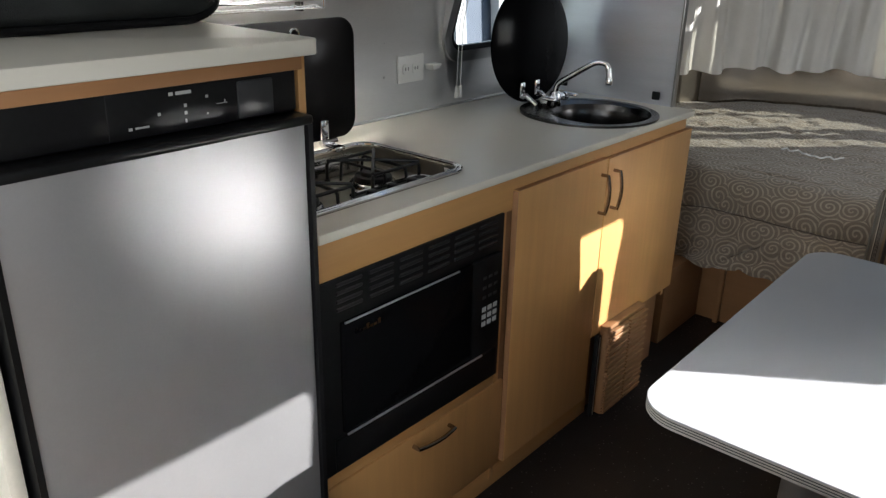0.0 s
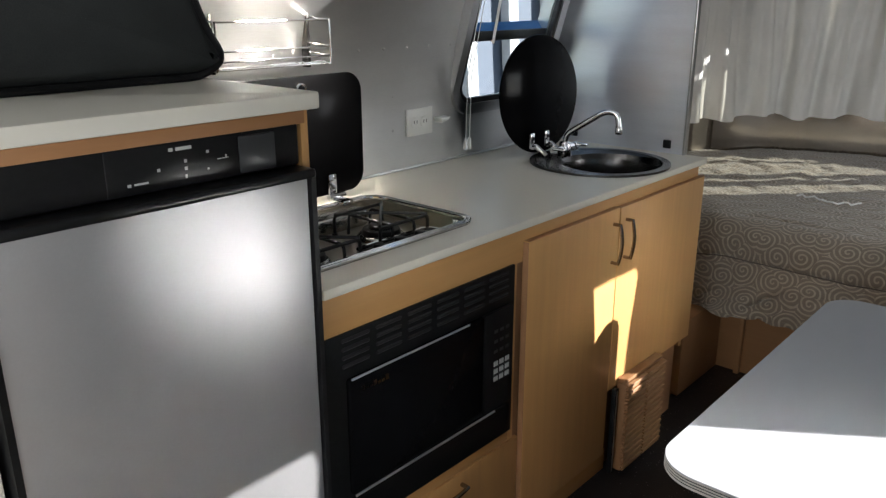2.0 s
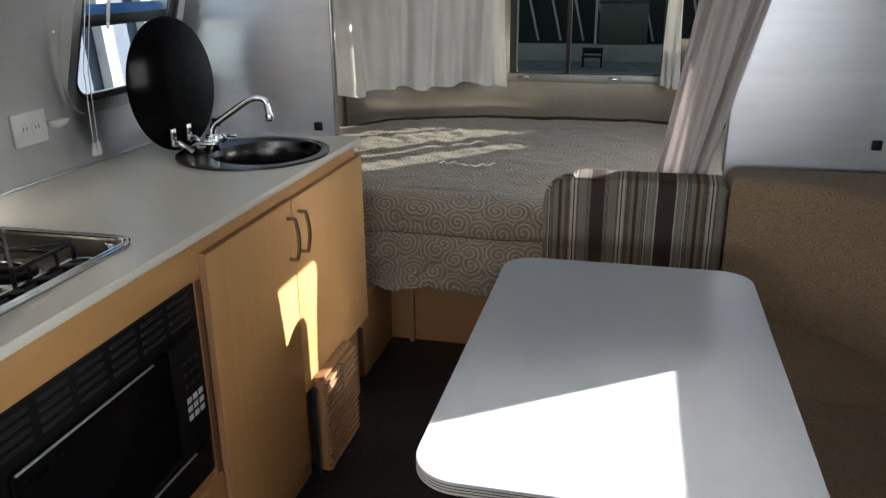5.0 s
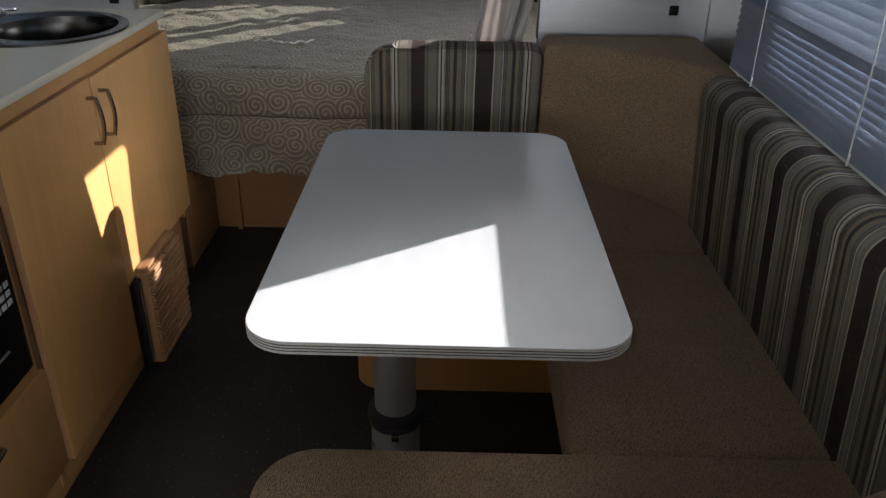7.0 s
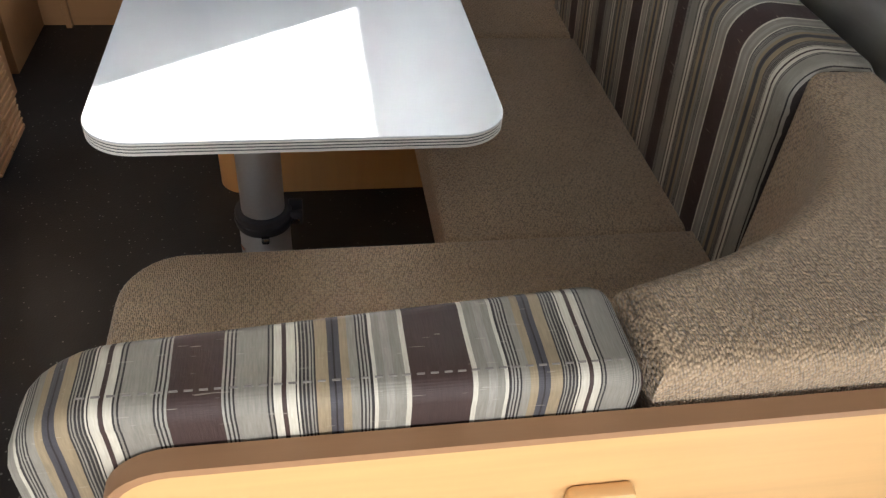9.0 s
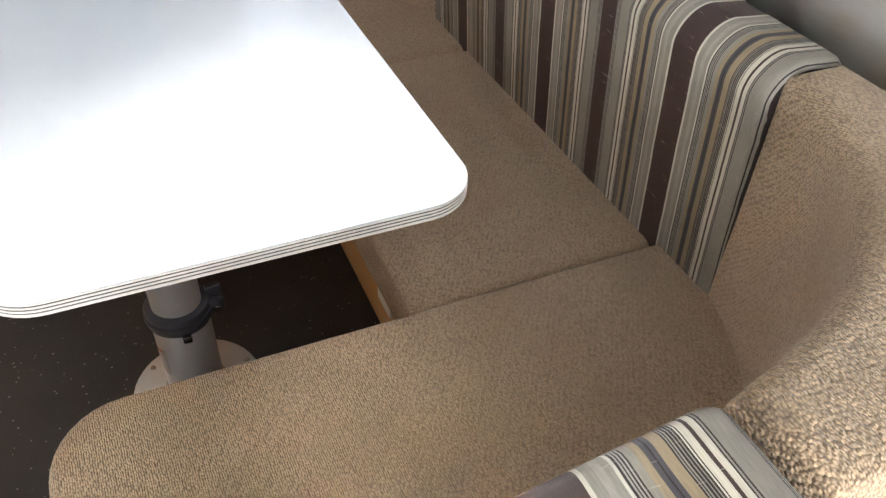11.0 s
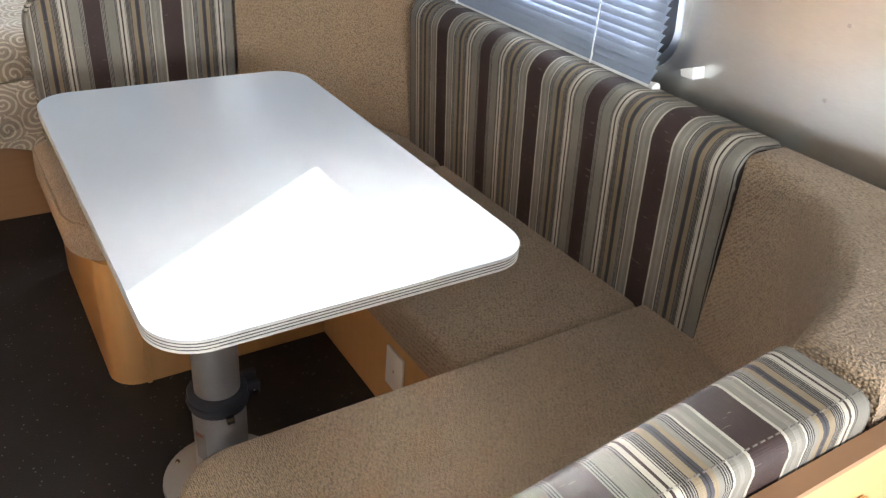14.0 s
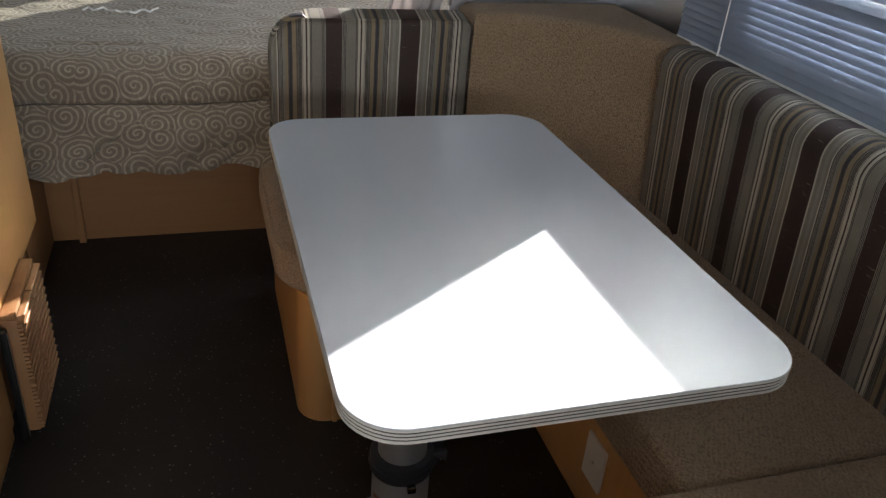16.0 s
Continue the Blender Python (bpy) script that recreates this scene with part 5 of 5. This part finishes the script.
part("bottom_rail", add(rod((slat_x(0.87), B0 - 0.006, 0.876), (slat_x(0.87), B1, 0.876), 0.010, 12), rod((slat_x(0.87), B0 - 0.012, 0.876), (slat_x(0.87), B0 - 0.004, 0.876), 0.0115, 12)), WHITE_PLASTIC, bl, "round white bottom rail")
part("head_rail", block(slat_x(1.56) - 0.014, slat_x(1.56) + 0.014, B0, B1, 1.555, 1.585, 0.003), SLAT, bl)
for y in (1.42, 1.95):
    part("ladder_cord", tube([(slat_x(z) - 0.016, y, z) for z in [0.872 + 0.1 * i for i in range(8)]], 0.0016, 5), CORD, bl)
    part("ladder_loop", tube([(slat_x(0.9) - 0.014, y, 0.9), (slat_x(0.87) - 0.014, y + 0.004, 0.868), (slat_x(0.87), y + 0.003, 0.862)], 0.0022, 5), CORD, bl)
tagged(part("curtain_hook", prism([(1.175, 0.937), (1.205, 0.925), (1.20, 0.913), (1.17, 0.915)], RX - 0.035, RX, 'x', 0.003, 2), WHITE_PLASTIC), "small white plastic cord hook beside the blind", "hook")

# ---- outside ----
RIB = plain("pale_rib", (0.55, 0.55, 0.52), 0.5)
GZ = -0.6
tagged(part("ground", block(-300, 300, -300, 300, GZ - 0.2, GZ, 0), ASPHALT), "dark asphalt yard outside the trailer", "ground", kind="structure")
tagged(part("gravel_strip", block(-30, 30, 17.2, 19.3, GZ + 0.005, GZ + 0.03, 0), GRAVEL), "pale gravel strip along the yard", "gravel", kind="structure")
tagged(part("kerb", block(-30, 30, 19.3, 19.7, GZ, -0.19, 0.03), CONCRETE), "low concrete retaining kerb", "kerb", kind="structure")
shed = thing("shade_building", (-4, 20.5, GZ), "dark panelled building with pale slanted ribs", "building")
part("wall", block(-30, 30, 20.6, 20.9, GZ, 5.0, 0), DARKOUT, shed)
for i in range(26):
    x = -9.2 + i * 0.56
    part("rib", prism([(x, -0.19), (x + 0.05, -0.19), (x - 0.62, 2.6), (x - 0.67, 2.6)], 20.4, 20.55, 'y'), RIB, shed, smooth=0)
box = thing("metal_cabinet", (-0.36, 19.5, -0.19), "pale grey metal utility cabinet on the retaining kerb", "cabinet")
part("body", block(-0.91, 0.19, 19.36, 19.68, -0.19, 0.74, 0.02), plain("grey_green_metal", (0.1, 0.105, 0.09), 0.5, 0.2, 0.2, 0.6), box)
part("top_cap", block(-0.95, 0.23, 19.33, 19.7, 0.74, 0.8, 0.01), GASKET, box)
part("post", block(-1.02, -0.96, 19.4, 19.46, -0.19, 1.6, 0.005), RIB, box)
bench = thing("yard_bench", (-1.0, 18.0, GZ), "small black metal bench on the gravel", "bench")
part("seat", block(-1.2, -0.75, 17.95, 18.2, GZ + 0.24, GZ + 0.275, 0.005), IRON, bench)
part("backrest", block(-1.2, -0.75, 18.2, 18.225, GZ + 0.31, GZ + 0.44, 0.005), IRON, bench)
for lx in (-1.19, -0.79):
    for ly in (17.96, 18.19):
        part("leg", block(lx, lx + 0.04, ly, ly + 0.04, GZ, GZ + (0.44 if ly > 18 else 0.24), 0.003), IRON, bench)
nb = thing("neighbour_building", (-7, 3, GZ), "grey-blue sided building with white slanted posts", "building")
part("wall", block(-7.3, -7.0, -6, 16, GZ, 4.2, 0), WALLOUT, nb)
part("footing", block(-6.99, -6.6, -6, 16, GZ, GZ + 0.55, 0.02), CONCRETE, nb)
for i in range(14):
    y = 1.59 + i * 0.97
    part("post", prism([(y, GZ + 0.5), (y + 0.22, GZ + 0.5), (y - 0.16, 4.0), (y - 0.38, 4.0)], -6.95, -6.8, 'x'), plain("white_post", (0.45, 0.45, 0.45), 0.5) if i == 0 else bpy.data.materials["white_post"], nb, smooth=0)
tagged(part("concrete_pad", block(0.95, 14, -12, 9.0, GZ + 0.004, GZ + 0.05, 0.01), CONCRETE), "pale sunlit concrete pad beside the trailer", "pavement", kind="structure")
tagged(part("concrete_pad", block(-6.55, 0.95, -12, BY - 0.2, GZ + 0.004, GZ + 0.05, 0.01), CONCRETE), "pale sunlit concrete pad behind the trailer", "pavement", kind="structure")
